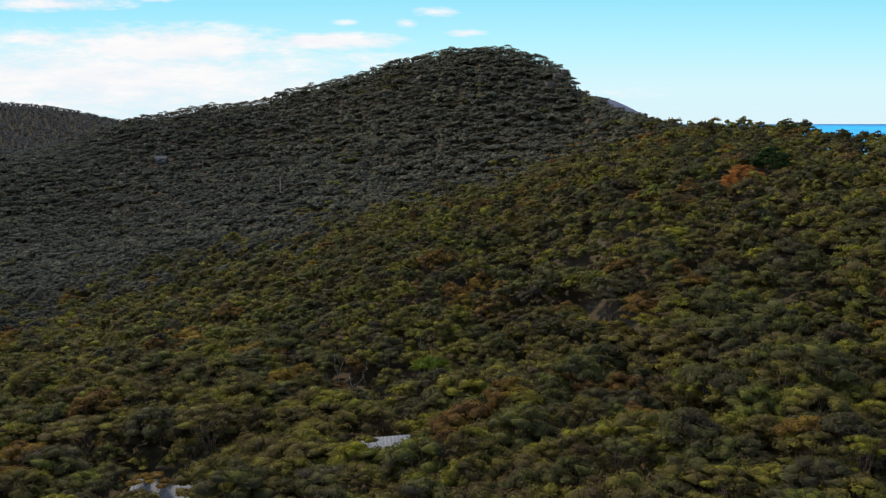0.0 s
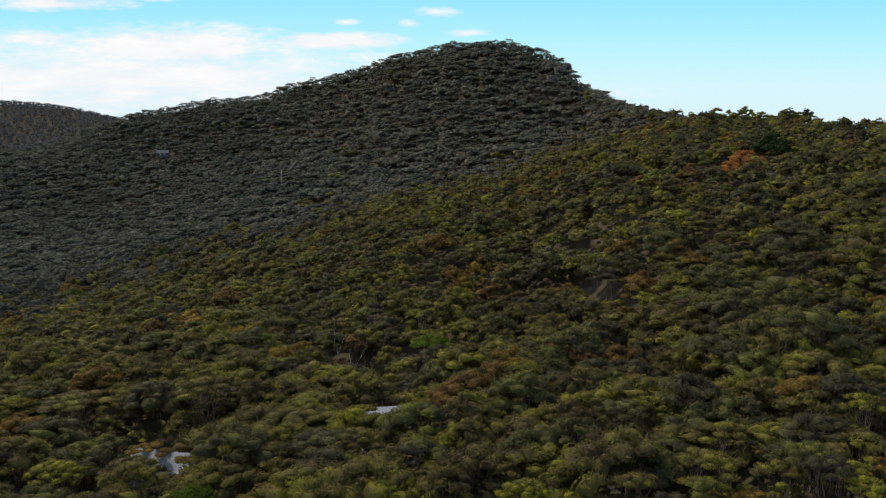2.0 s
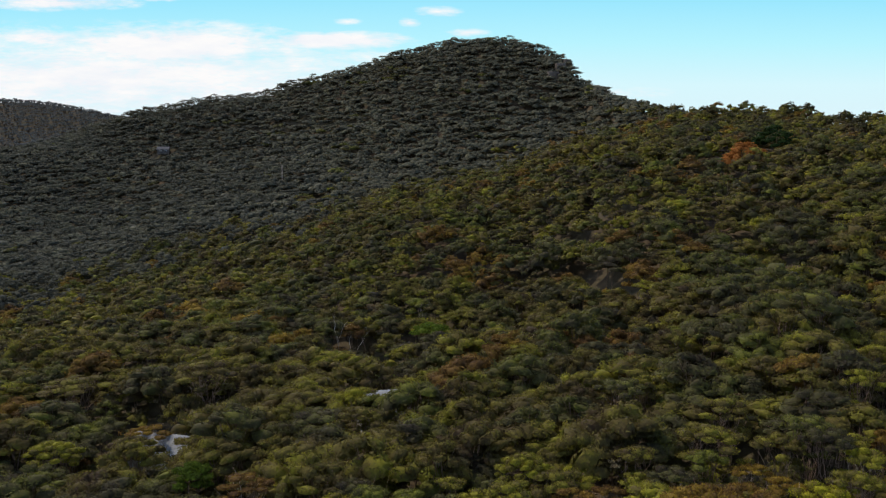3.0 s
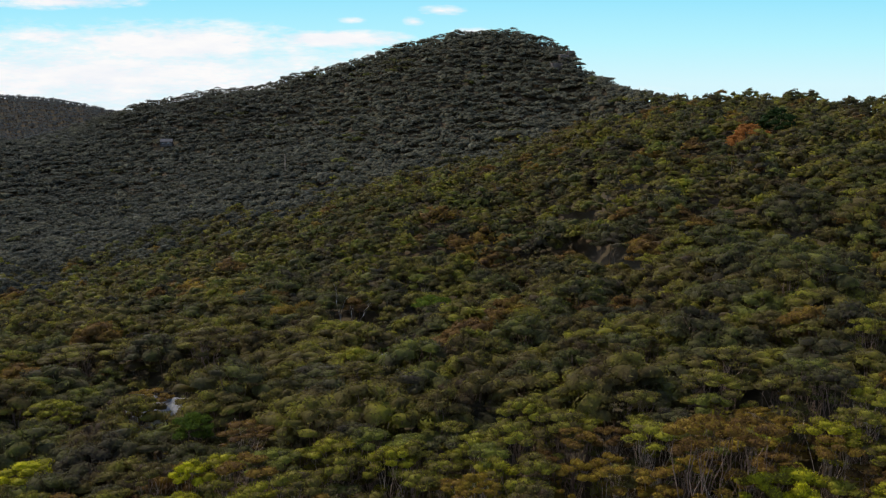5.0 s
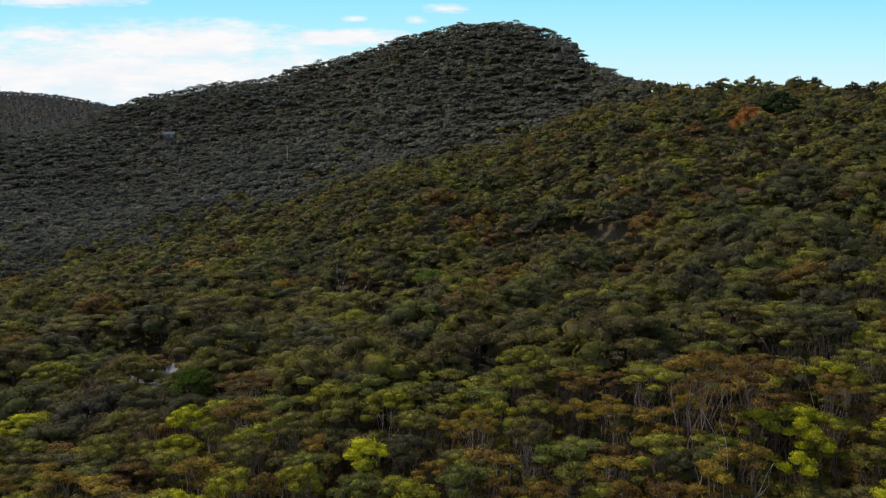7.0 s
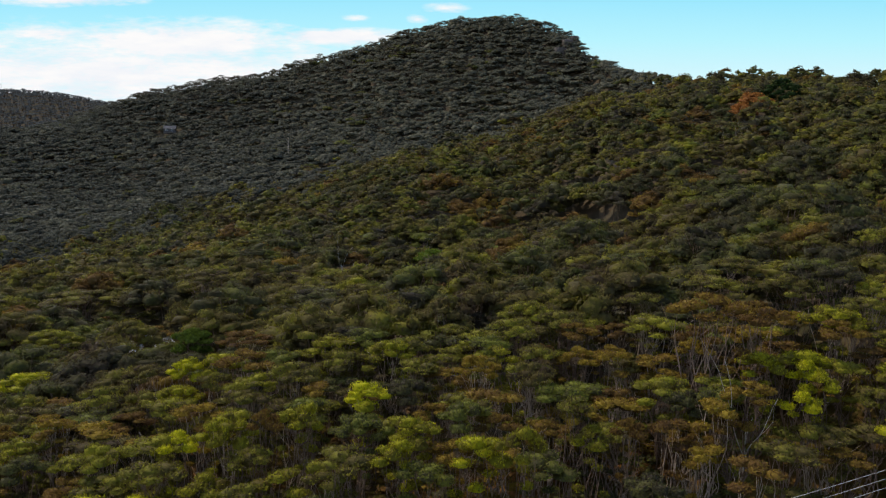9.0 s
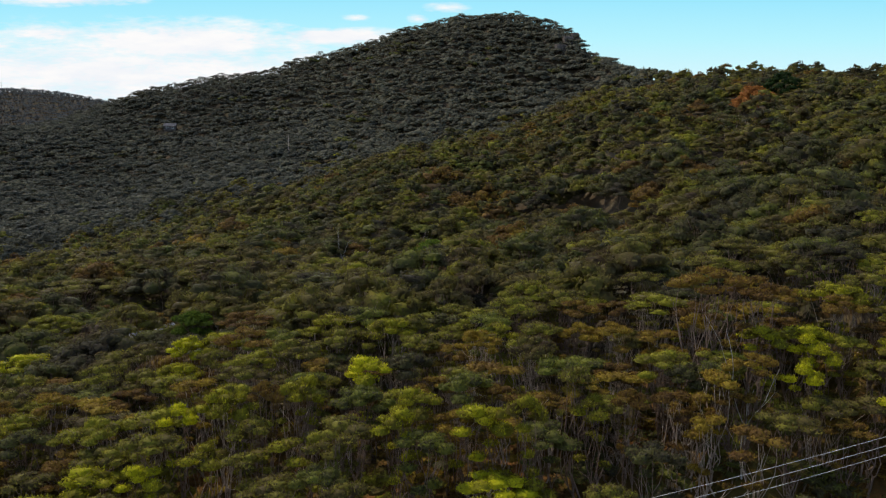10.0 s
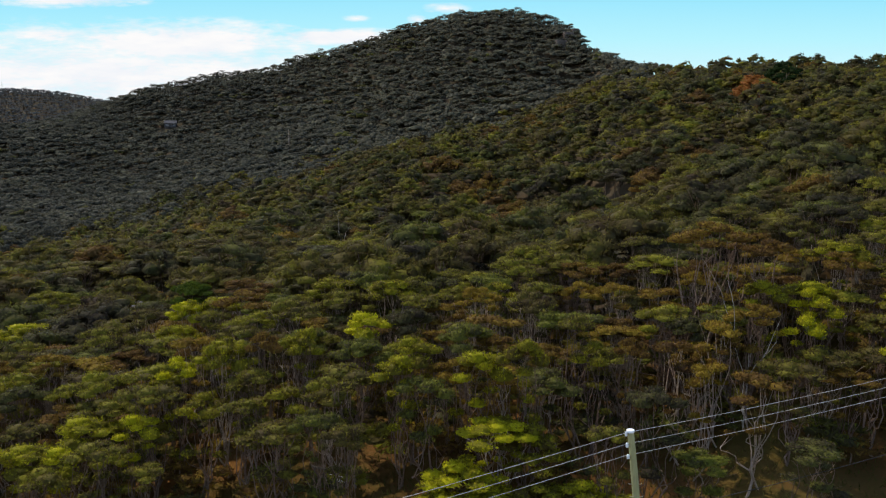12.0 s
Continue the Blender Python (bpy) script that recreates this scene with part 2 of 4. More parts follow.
def height(x, y):
    """The height of the ground, from the flanks below the ridge up to its crest and down behind it."""
    x, y = np.asarray(x, float), np.asarray(y, float)
    u = x / np.maximum(y + APEX, 25)
    crest_y, crest_z = np.interp(u, RIDGE[:, 0], RIDGE[:, 1]), np.interp(u, RIDGE[:, 0], RIDGE[:, 2])
    v = spline_weights(STATIONS, (y + APEX) / (crest_y + APEX))
    n = len(ALONG)
    z = ((v[:, :n] @ FLANKS) * spline_weights(ACROSS, u)).sum(1)
    z += v[:, n] * crest_z + v[:, n + 1] * (crest_z - 14) + v[:, n + 2] * (crest_z - 42)
    far = smooth(1.25, 1.6, (y + APEX) / (crest_y + APEX)) * (y > 0)
    z = z * (1 - far) + far * np.where(u < -0.2, -22, np.where(u > -0.1, -46, -22 - 240 * (u + 0.2)))
    z -= 3.6 * np.exp(-((x + 33) ** 2 + (y - 103) ** 2) / 130)
    back = smooth(60, 400, -y)
    z = z * (1 - back) - 4 * back
    z += 72 * np.exp(-((x + 715) / 190) ** 2 / 2 - ((y - 1480) / 170) ** 2 / 2)
    z += 132 * np.exp(-((x - 418) / 146) ** 2 / 2 - ((y - 2600) / 200) ** 2 / 2)
    return z + 0.35 * wavy(x, y, 7.0) * (1 - far)


def height_at(x, y):
    return float(height([x], [y])[0])


def mesh_from(name, verts, faces, mat, smooth_faces=False):
    """A mesh from arrays; faces all have the same number of corners."""
    me = bpy.data.meshes.new(name)
    verts, faces = np.asarray(verts, np.float32), np.asarray(faces, np.int32)
    k = faces.shape[1]
    me.vertices.add(len(verts))
    me.vertices.foreach_set("co", verts.ravel())
    me.loops.add(faces.size)
    me.loops.foreach_set("vertex_index", faces.ravel())
    me.polygons.add(len(faces))
    me.polygons.foreach_set("loop_start", np.arange(0, faces.size, k, dtype=np.int32))
    me.polygons.foreach_set("loop_total", np.full(len(faces), k, np.int32))
    me.polygons.foreach_set("use_smooth", np.full(len(faces), smooth_faces))
    me.update(calc_edges=True)
    me.materials.append(mat)
    return me


def part(name, bm, mat, parent, label=""):
    me = bpy.data.meshes.new(name)
    bm.to_mesh(me)
    bm.free()
    me.materials.append(mat)
    ob = new(name, me)
    ob.parent = parent
    return tagged(ob, label)


def build_ground():
    front = np.radians(np.linspace(-36, 36, 133))
    sides = np.radians(np.linspace(36, 324, 60)[1:-1])
    ang = np.concatenate([front, sides])
    rad = np.concatenate([np.linspace(0.005, 60, 40), np.geomspace(62, 850, 130), np.geomspace(870, 4960, 60)])
    x, y = np.sin(ang)[None, :] * rad[:, None], np.cos(ang)[None, :] * rad[:, None]
    z = height(x.ravel(), y.ravel())
    verts = np.stack([x.ravel(), y.ravel(), z], 1)
    na, nr = len(ang), len(rad)
    i, j = np.meshgrid(np.arange(nr - 1), np.arange(na), indexing="ij")
    k = (j + 1) % na
    faces = np.stack([i * na + j, i * na + k, (i + 1) * na + k, (i + 1) * na + j], -1).reshape(-1, 4)[:, ::-1]
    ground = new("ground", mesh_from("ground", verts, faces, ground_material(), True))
    tagged(ground, "grassy and leaf-littered forest floor of a hilly coast", "ground", kind="structure")


def build_sea():
    v, f = [], []
    for x0, x1, y0, y1 in ((-350, 4960, 760, 4960), (260, 4960, -1500, 760)):
        n = len(v)
        v += [(x0, y0, SEA_LEVEL), (x1, y0, SEA_LEVEL), (x1, y1, SEA_LEVEL), (x0, y1, SEA_LEVEL)]
        f.append((n, n + 1, n + 2, n + 3))
    tagged(new("water", mesh_from("water", v, f, sea_material())), "bright blue open sea beyond the ridge", "sea", kind="structure")


CLOUDS = [
    (-1900, 215, 2400, 330, 0.8), (-1484, 379, 1056, 160, 1.0), (-620, 412, 560, 62, 1.15), (-690, 428, 448, 36, 1.0),
    (-2083, 609, 520, 52, 0.9), (-42, 567, 150, 38, 0.62), (-196, 512, 74, 32, 0.72), (119, 457, 140, 28, 0.6),
    (-532, 514, 100, 22, 0.4), (-2218, 425, 384, 64, 0.8), (-1534, 633, 128, 20, 0.5), (853, 138, 480, 44, 0.35),
]


def build_clouds():
    """A far sheet of sky with a long bank of cloud and small puffs; pale at the horizon, cyan above."""
    m, n, l, b = material("cloud_vapour")
    n.remove(b)
    co = n.new("ShaderNodeTexCoord").outputs["Object"]
    xyz = n.new("ShaderNodeSeparateXYZ")
    l.new(co, xyz.inputs[0])
    X, Z = xyz.outputs["X"], xyz.outputs["Z"]
    mp = n.new("ShaderNodeMapping")
    mp.inputs["Scale"].default_value = (1.0, 1.0, 4.0)
    l.new(co, mp.inputs["Vector"])
    rag = noise_tex(n, l, mp.outputs[0], 0.0028, 7.0, 0.6).outputs["Fac"]
    total = None
    # centre across, centre up, half length, half height, density (metres on the sheet)
    for cx, cz, rx, rz, d in CLOUDS:
        a = math_node(n, l, "DIVIDE", math_node(n, l, "SUBTRACT", X, cx), rx)
        c = math_node(n, l, "DIVIDE", math_node(n, l, "SUBTRACT", Z, cz), rz)
        q = math_node(n, l, "SQRT", math_node(n, l, "ADD", math_node(n, l, "MULTIPLY", a, a), math_node(n, l, "MULTIPLY", c, c)), 0)
        q = math_node(n, l, "MULTIPLY", math_node(n, l, "SUBTRACT", 1.0, q, clamp=True), d)
        total = q if total is None else math_node(n, l, "MAXIMUM", total, q)
    dens = math_node(n, l, "ADD", math_node(n, l, "MULTIPLY", total, 1.6), math_node(n, l, "MULTIPLY", math_node(n, l, "SUBTRACT", rag, 0.5), 1.8))
    wisp = noise_tex(n, l, mp.outputs[0], 0.011, 6.0, 0.62).outputs["Fac"]
    dens = math_node(n, l, "ADD", dens, math_node(n, l, "MULTIPLY", math_node(n, l, "SUBTRACT", wisp, 0.56), 1.5))
    dens = math_node(n, l, "MULTIPLY", dens, math_node(n, l, "MULTIPLY", total, 6.0, clamp=True), clamp=True)
    body = ramp(n, ((0.3, (0.84, 0.88, 0.95)), (0.62, (0.98, 0.97, 0.97))))
    l.new(rag, body.inputs["Fac"])
    up = math_node(n, l, "DIVIDE", math_node(n, l, "ADD", Z, 31.0), 700.0)
    clear = ramp(n, ((0.0, (0.72, 0.90, 0.96)), (0.3, (0.68, 0.93, 0.99)), (0.62, (0.48, 0.90, 1.0)), (1.0, (0.30, 0.78, 1.0))))
    l.new(up, clear.inputs["Fac"])
    em, mix = n.new("ShaderNodeEmission"), n.new("ShaderNodeMixRGB")
    l.new(clear.outputs["Color"], mix.inputs["Color1"])
    l.new(body.outputs["Color"], mix.inputs["Color2"])
    l.new(dens, mix.inputs["Fac"])
    l.new(mix.outputs["Color"], em.inputs["Color"])
    l.new(em.outputs[0], n["Material Output"].inputs["Surface"])
    v = [(-3400, 4965, -60), (3400, 4965, -60), (3400, 4965, 700), (-3400, 4965, 700)]
    tagged(new("backdrop", mesh_from("backdrop", v, [(0, 1, 2, 3)], m)), "distant sky with a long white cloud bank and puffs", "sky", kind="structure")


# ---- trees ----
rng = np.random.default_rng(7)


def unit(v):
    return v / np.maximum(np.linalg.norm(v, axis=-1, keepdims=True), 1e-9)


def dome(r, flat, rings, segs, bumpy):
    """The dense inside of a clump of leaves: a lumpy dome."""
    v, f = [], []
    for i in range(rings):
        a = -0.3 + (math.pi / 2 + 0.1) * i / rings
        for j in range(segs):
            b = 2 * math.pi * (j + 0.5 * (i % 2)) / segs
            k = r * (1 + bumpy * rng.uniform(-1, 1))
            v.append((math.cos(a) * math.cos(b) * k, math.cos(a) * math.sin(b) * k, math.sin(a) * k * flat))
    v.append((0, 0, r * flat))
    for i in range(rings - 1):
        for j in range(segs):
            a, b = i * segs + j, i * segs + (j + 1) % segs
            f += [(a, b, a + segs), (b, b + segs, a + segs)]
    f += [((rings - 1) * segs + j, (rings - 1) * segs + (j + 1) % segs, len(v) - 1) for j in range(segs)]
    return np.array(v), np.array(f)


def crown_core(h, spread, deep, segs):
    """The close inside of a domed crown, hidden behind its clumps: twigs and shade as one dark core."""
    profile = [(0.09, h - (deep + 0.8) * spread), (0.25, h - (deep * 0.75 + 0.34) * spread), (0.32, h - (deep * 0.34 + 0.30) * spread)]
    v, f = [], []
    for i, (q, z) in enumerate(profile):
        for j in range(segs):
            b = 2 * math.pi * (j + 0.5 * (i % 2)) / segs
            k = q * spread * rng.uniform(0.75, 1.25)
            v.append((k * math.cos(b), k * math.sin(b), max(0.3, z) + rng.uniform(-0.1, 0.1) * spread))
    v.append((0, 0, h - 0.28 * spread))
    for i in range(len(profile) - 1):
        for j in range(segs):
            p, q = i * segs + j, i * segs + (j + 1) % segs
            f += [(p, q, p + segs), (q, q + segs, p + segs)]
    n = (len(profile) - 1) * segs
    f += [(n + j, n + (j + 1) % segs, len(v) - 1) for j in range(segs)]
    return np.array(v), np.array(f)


def leaves(r, flat, count, size, slim, low=0.05, loose=0.6, bristle=0.5, depth=(0.82, 1.12)):
    """Sprays of leaves over the upper side of a clump, their tips pointing out and up."""
    d = unit(rng.normal(size=(count * 4, 3)))
    d = d[d[:, 2] > low][:count]
    c = d * r * rng.uniform(*depth, (len(d), 1)) * (1, 1, flat)
    nrm = unit(unit(d * (1, 1, 1 / flat)) + loose * rng.normal(size=d.shape))
    t = unit(unit(np.cross(nrm, rng.normal(size=d.shape))) + bristle * (d + (0, 0, 0.6)))
    s = unit(np.cross(nrm, t))
    k = size * rng.uniform(0.6, 1.4, (len(d), 1))
    p = np.stack([c - t * k * 0.5 - s * k * slim, c - t * k * 0.5 + s * k * slim, c + t * k * 0.6], 1)
    return p.reshape(-1, 3), np.arange(len(d) * 3).reshape(-1, 3)


def join(pieces):
    vs, fs, n = [], [], 0
    for v, f in pieces:
        vs.append(v)
        fs.append(f + n)
        n += len(v)
    return np.concatenate(vs), np.concatenate(fs)


def tube(path, r0, r1, sides):
    path = np.asarray(path, float)
    tan = unit(np.gradient(path, axis=0))
    side = unit(np.cross(tan, (0.31, 0.95, 0.05)))
    up = np.cross(side, tan)
    r = np.linspace(r0, r1, len(path))
    a = np.arange(sides) * 2 * math.pi / sides
    v = path[:, None] + r[:, None, None] * (np.cos(a)[None, :, None] * side[:, None] + np.sin(a)[None, :, None] * up[:, None])
    i, j = np.meshgrid(np.arange(len(path) - 1), np.arange(sides), indexing="ij")
    k = (j + 1) % sides
    q = np.stack([i * sides + j, i * sides + k, (i + 1) * sides + k, (i + 1) * sides + j], -1).reshape(-1, 4)
    return v.reshape(-1, 3), np.concatenate([q[:, [0, 1, 2]], q[:, [0, 2, 3]]])


def limb(a, b, steps, bend):
    """A crooked line from a to b, rising steeply at first."""
    a, b = np.asarray(a, float), np.asarray(b, float)
    t = np.linspace(0, 1, steps)[:, None]
    p = a + (b - a) * t
    p[:, :2] -= (b - a)[:2] * (np.sin(t * math.pi) * 0.10)
    for k in (1, 2, 3):
        p += np.sin(t * math.pi * k) * rng.normal(size=3) * (bend * (0.95, 0.7, 0.3)[k - 1])
    return p


def tree_shape(h, spread, clumps, per_clump, leaf, rings=1, segs=5, deep=0.5, domed=True, under=0, stems=3, sides=4, slim=0.22, gap=0.0, low=0.2, twigs=0, loose=0.5, joints=6, bristle=0.5, core=0.68):
    """A flat-topped coastal tree: clumps of leaves on crooked stems, round a dark core for shade if domed without
    rings. Returns crown, stems and core as verts and faces.
    """
    pieces, wood, centres, cores = [], [], [], [crown_core(h, spread, deep, segs)] if domed and not rings else []
    turn = rng.uniform(0, 6.28)
    for i in range(clumps + under):
        q = math.sqrt((i + 0.4) / clumps)
        a = turn + i * 2.399 + rng.uniform(-0.3, 0.3)
        rho = spread * (0.95 if domed else 0.84) * q * rng.uniform(0.88, 1.08)
        r = spread * rng.uniform(0.95, 1.4) / math.sqrt(clumps + 1.0) * (1 - gap)
        flat = rng.uniform(0.34, 0.56)
        drop = spread * deep * (1 - math.sqrt(max(0.0, 1 - (rho / spread) ** 2)))
        if not domed:
            drop = spread * deep * (rho / spread) ** 2 + rng.uniform(0, 0.3) * (1.0 if rng.random() > low else 3.5)
        if i >= clumps:
            rho, r, drop = spread * rng.uniform(0.35 if domed else 0.2, 0.95), r * rng.uniform(0.5, 0.85), (spread * (deep + 0.1) if domed else h * 0.42) * rng.uniform(0.65, 1.35)
        c = np.array((rho * math.cos(a), rho * math.sin(a), h - r * flat - drop))
        centres.append((c, r))
        v, f = leaves(r, flat, per_clump, leaf, slim, loose=loose, bristle=bristle)
        pieces.append((v + c, f))
        if rings:
            v, f = dome(r * core, flat, rings, segs, 0.2)
            pieces.append((v + c, f))
    if stems:
        bases = [np.array((rng.normal() * 0.22, rng.normal() * 0.22, -0.5)) for _ in range(stems)]
        groups = [[] for _ in range(stems)]
        for c, r in centres:
            g = int(((math.atan2(c[1], c[0]) + math.pi) / 6.2832) * stems) % stems
            groups[g].append((c, r))
        thick = 0.022 + 0.0060 * h
        for b, g in zip(bases, groups):
            if not g:
                continue
            m = np.mean([c for c, _ in g], axis=0)
            fork = np.array((m[0] * 0.3 + rng.normal() * 0.25, m[1] * 0.3 + rng.normal() * 0.25, h * rng.uniform(0.16, 0.38)))
            line = limb(b, fork, max(3, joints - 1), 0.2 if joints > 4 else 0.08)
            wood.append(tube(line, thick * rng.uniform(0.75, 1.2), thick * 0.7, sides))
            for c, r in g:
                tip = c + (0, 0, 0.1 * r)
                arm = limb(line[int(rng.integers(len(line) // 2, len(line)))], tip, joints, 0.25 if joints > 4 else 0.08)
                wood.append(tube(arm, thick * 0.55, thick * 0.18, max(3, sides - 1)))
                for _ in range(twigs):
                    q = arm[int(rng.integers(1, joints - 1))]
                    wood.append(tube(limb(q, tip + rng.normal(size=3) * r * (0.9, 0.9, 0.45), 4, 0.09), thick * 0.28, thick * 0.10, 3))
    return join(pieces), (join(wood) if wood else None), (join(cores) if cores else None)


def pad(wide, flat, rings, segs, count, leaf, slim):
    """A flattened, uneven pad of foliage: a close inside under a cover of small leaves."""
    v, f = join([dome(wide * 0.82, flat * 0.88, rings, segs, 0.18), leaves(wide, flat, count, leaf, slim, low=-0.12, loose=0.2, bristle=0.22, depth=(0.88, 1.03))])
    a, long = np.arctan2(v[:, 1], v[:, 0]), rng.uniform(0.85, 1.2)
    lobe = 1 + 0.13 * np.sin(3 * a + rng.uniform(0, 6)) + 0.08 * np.sin(5 * a + rng.uniform(0, 6))
    v = v * np.stack([long * lobe, lobe / long, 1 + 0.25 * np.sin(2 * a + rng.uniform(0, 6))], 1)
    v[:, 2] += v[:, 0] * rng.normal() * 0.12 + v[:, 1] * rng.normal() * 0.12
    return v, f


def massed_tree(h, spread, pads, count, leaf, rings=2, segs=6, stems=0, deep=0.5, flats=(0.32, 0.55)):
    """A spreading tree seen from afar: flat pads of foliage at several heights on their own stems. Returns crown, stems
    and no core.
    """
    pieces, wood = [], []
    turn = rng.uniform(0, 6.28)
    for i in range(pads):
        a, q = turn + i * 2.399 + rng.uniform(-0.3, 0.3), math.sqrt((i + 0.25) / pads)
        rho, wide = spread * 0.8 * q, spread * rng.uniform(0.8, 1.35) / math.sqrt(pads)
        flat = rng.uniform(*flats)
        c = np.array((rho * math.cos(a), rho * math.sin(a), h - wide * flat - spread * deep * q * q - rng.uniform(0, 0.2) * spread))
        v, f = pad(wide, flat, rings, segs, count, leaf, 0.42)
        pieces.append((v + c, f))
        if i < stems:
            thick = 0.045 + 0.004 * h
            foot = np.array((rng.normal() * 0.3, rng.normal() * 0.3, -0.5))
            wood.append(tube(limb(foot, c - (0, 0, 0.1), 5, 0.22), thick, thick * 0.5, 3))
            for _ in range(2):
                wood.append(tube(limb(foot + (c - foot) * rng.uniform(0.4, 0.7), c + rng.normal(size=3) * wide * (0.5, 0.5, 0.1), 3, 0.1), thick * 0.5, thick * 0.25, 3))
    return join(pieces), (join(wood) if wood else None), None


LABEL = {
    "lime": "flat-topped coastal tree, bright lime-yellow foliage on bare crooked stems",
    "olive": "flat-topped coastal tree with olive-green foliage and grey stems",
    "green": "rounded coastal tree with dull dark green foliage and grey stems",
    "bronze": "thin coastal tree with bronze-brown foliage and pale bare stems",
    "grey": "grey-green eucalypt on the hillside",
}


def prototype(kind, h, spread, clumps, per_clump=112, pale=False, under=3, **more):
    """One tree, as a thing with a trunk and a crown, kept at the origin until it is placed."""
    (cv, cf), (tv, tf), _ = tree_shape(h, spread, clumps, per_clump, 0.125, 3, 7, domed=False, under=under, loose=0.3, core=0.82, bristle=0.7, slim=0.36, stems=int(rng.integers(2, 5)), joints=7, **more)
    tree = new("tree")
    tagged(tree, LABEL[kind], "tree", "trees of the near slope")
    crown = new("crown", mesh_from("crown", cv, cf, LEAF_ONE[kind], True))
    trunk = new("trunk", mesh_from("trunk", tv, tf, BARK_PALE if pale else BARK, True))
    crown.parent = trunk.parent = tree
    return tree


# place, height and half width of the trees that stand out: metres
LIME_FRONT = [
    (-11.9, 42.1, 6.3, 1.2), (-18.1, 42.3, 6, 1.6), (-15.3, 41.9, 6, 1.2), (-19.9, 39.9, 5.8, 1.6), (-11.6, 45.4, 8, 1.5),
    (-7.3, 46.4, 7.5, 1.0), (-7.7, 61.2, 7, 2.0), (-3.5, 58.4, 7, 1.7), (-4.3, 50.3, 7, 1.6), (-18.2, 60.8, 7, 1.4),
    (-1.9, 41.1, 7, 1.1), (-1.2, 43.6, 7, 1.4), (-14.5, 46.6, 7, 1.0), (-34.2, 70.0, 6.5, 2.8), (1.2, 37.4, 3.4, 2.0),
    (2.8, 38.8, 4.6, 1.9), (4.6, 38.6, 4.3, 1.7), (6.6, 36.8, 2.6, 1.7), (8.2, 36.6, 2.2, 1.6), (0.4, 36.8, 2.4, 1.5), (2.1, 41.0, 7, 1.5),
    (2.6, 36.9, 2.6, 1.8), (4.6, 37.0, 2.6, 1.6),
]
LIME_BACK = [
    (4.2, 39.9, 8, 1.1), (7.9, 42.0, 7, 1.0), (19.1, 50.7, 7, 1.3), (21.7, 50.0, 7, 1.0), (22.2, 49.0, 6.8, 1.0),
    (20.4, 47.0, 6.6, 1.0),
]
OLIVE = [
    (-9.2, 100.2, 6.2, 1.5),
    (24.0, 71.1, 7, 2.4), (35.6, 72.7, 7, 1.8),
    (-32.5, 88.6, 7, 3.2), (-41.7, 90.5, 7, 3.1), (-51.5, 119.4, 7, 4.6), (-7.8, 82.4, 7, 2.4), (20.0, 81.8, 7, 2.4),
    (-16.1, 40.2, 5, 1.0), (-21.4, 42.5, 6, 1.2), (-21.2, 47.6, 6.3, 1.1), (-9.7, 56.3, 7, 1.8), (-21.7, 62.6, 7, 1.7),
    (-7.7, 38.4, 5.5, 1.5), (-4.0, 36.6, 5.5, 1.0), (-14.0, 39.1, 4.5, 1.0), (-9.4, 40.2, 6.3, 1.0), (-23.7, 58.9, 7, 2.1),
    (7.1, 43.0, 8, 1.0), (7.8, 36.8, 5.5, 1.1), (18.0, 42.4, 5.6, 1.6), (20.8, 45.5, 5.6, 1.6), (23.7, 45.3, 5.6, 1.5),
    (14.7, 58.2, 7, 2.2), (5.6, 50.1, 7, 1.5), (4.9, 60.3, 7, 2.2), (8.7, 62.1, 7, 2.3), (6.5, 65.3, 7, 2.4),
    (21.0, 66.8, 7, 2.7), (25.2, 62.9, 7, 2.0), (-8.6, 96.0, 4.4, 2.0), (-5.0, 95.0, 5.2, 2.1), (-12.2, 95.8, 6.2, 2.5), (-37.4, 95.0, 4.6, 1.8), (-30.9, 113.0, 9.5, 4.2), (-28.2, 95.4, 4.8, 2.0),
]
BRONZE = [
    (-9.2, 44.7, 8, 1.0), (-13.8, 59.5, 7, 2.0), (10.1, 43.6, 7, 1.0), (13.5, 42.2, 6.5, 1.0), (15.4, 39.9, 6, 1.3),
    (21.6, 44.0, 5.2, 1.4), (17.2, 45.8, 7, 1.5), (12.6, 44.3, 7, 1.1), (14.7, 44.6, 7.2, 1.2), (16.3, 51.3, 10, 2.3),
    (19.7, 53.7, 9, 2.1), (11.2, 53.6, 7, 1.1), (2.3, 52.1, 7, 1.5), (-35.1, 102.2, 7, 2.8), (-16.1, 69.1, 6, 2.4),
    (24.9, 53.3, 7, 1.6),
]
GREEN = [
    (-5.5, 38.4, 5.5, 1.2), (1.6, 44.7, 7, 1.4), (10.4, 39.0, 6.5, 1.3), (12.2, 37.9, 4, 1.3), (16.6, 36.1, 4.2, 1.3),
    (-12.2, 83.0, 7, 3.0), (-12.4, 62.2, 6, 2.4), (17.1, 80.6, 7, 2.5), (27.5, 63.7, 7, 2.2), (28.1, 61.2, 7, 2.0),
]

NOMINAL = {}


def family(kind, sizes):
    made = []
    for h, spread, clumps, pale, gap in sizes:
        ob = prototype(kind, h, spread, clumps, pale=pale, gap=gap, twigs=1, deep=1.0 if h < 4.5 else 0.5, under=0 if h < 4.5 else 3 + clumps // 6)
        NOMINAL[ob.name] = (h, spread)
        made.append(ob)
    return made


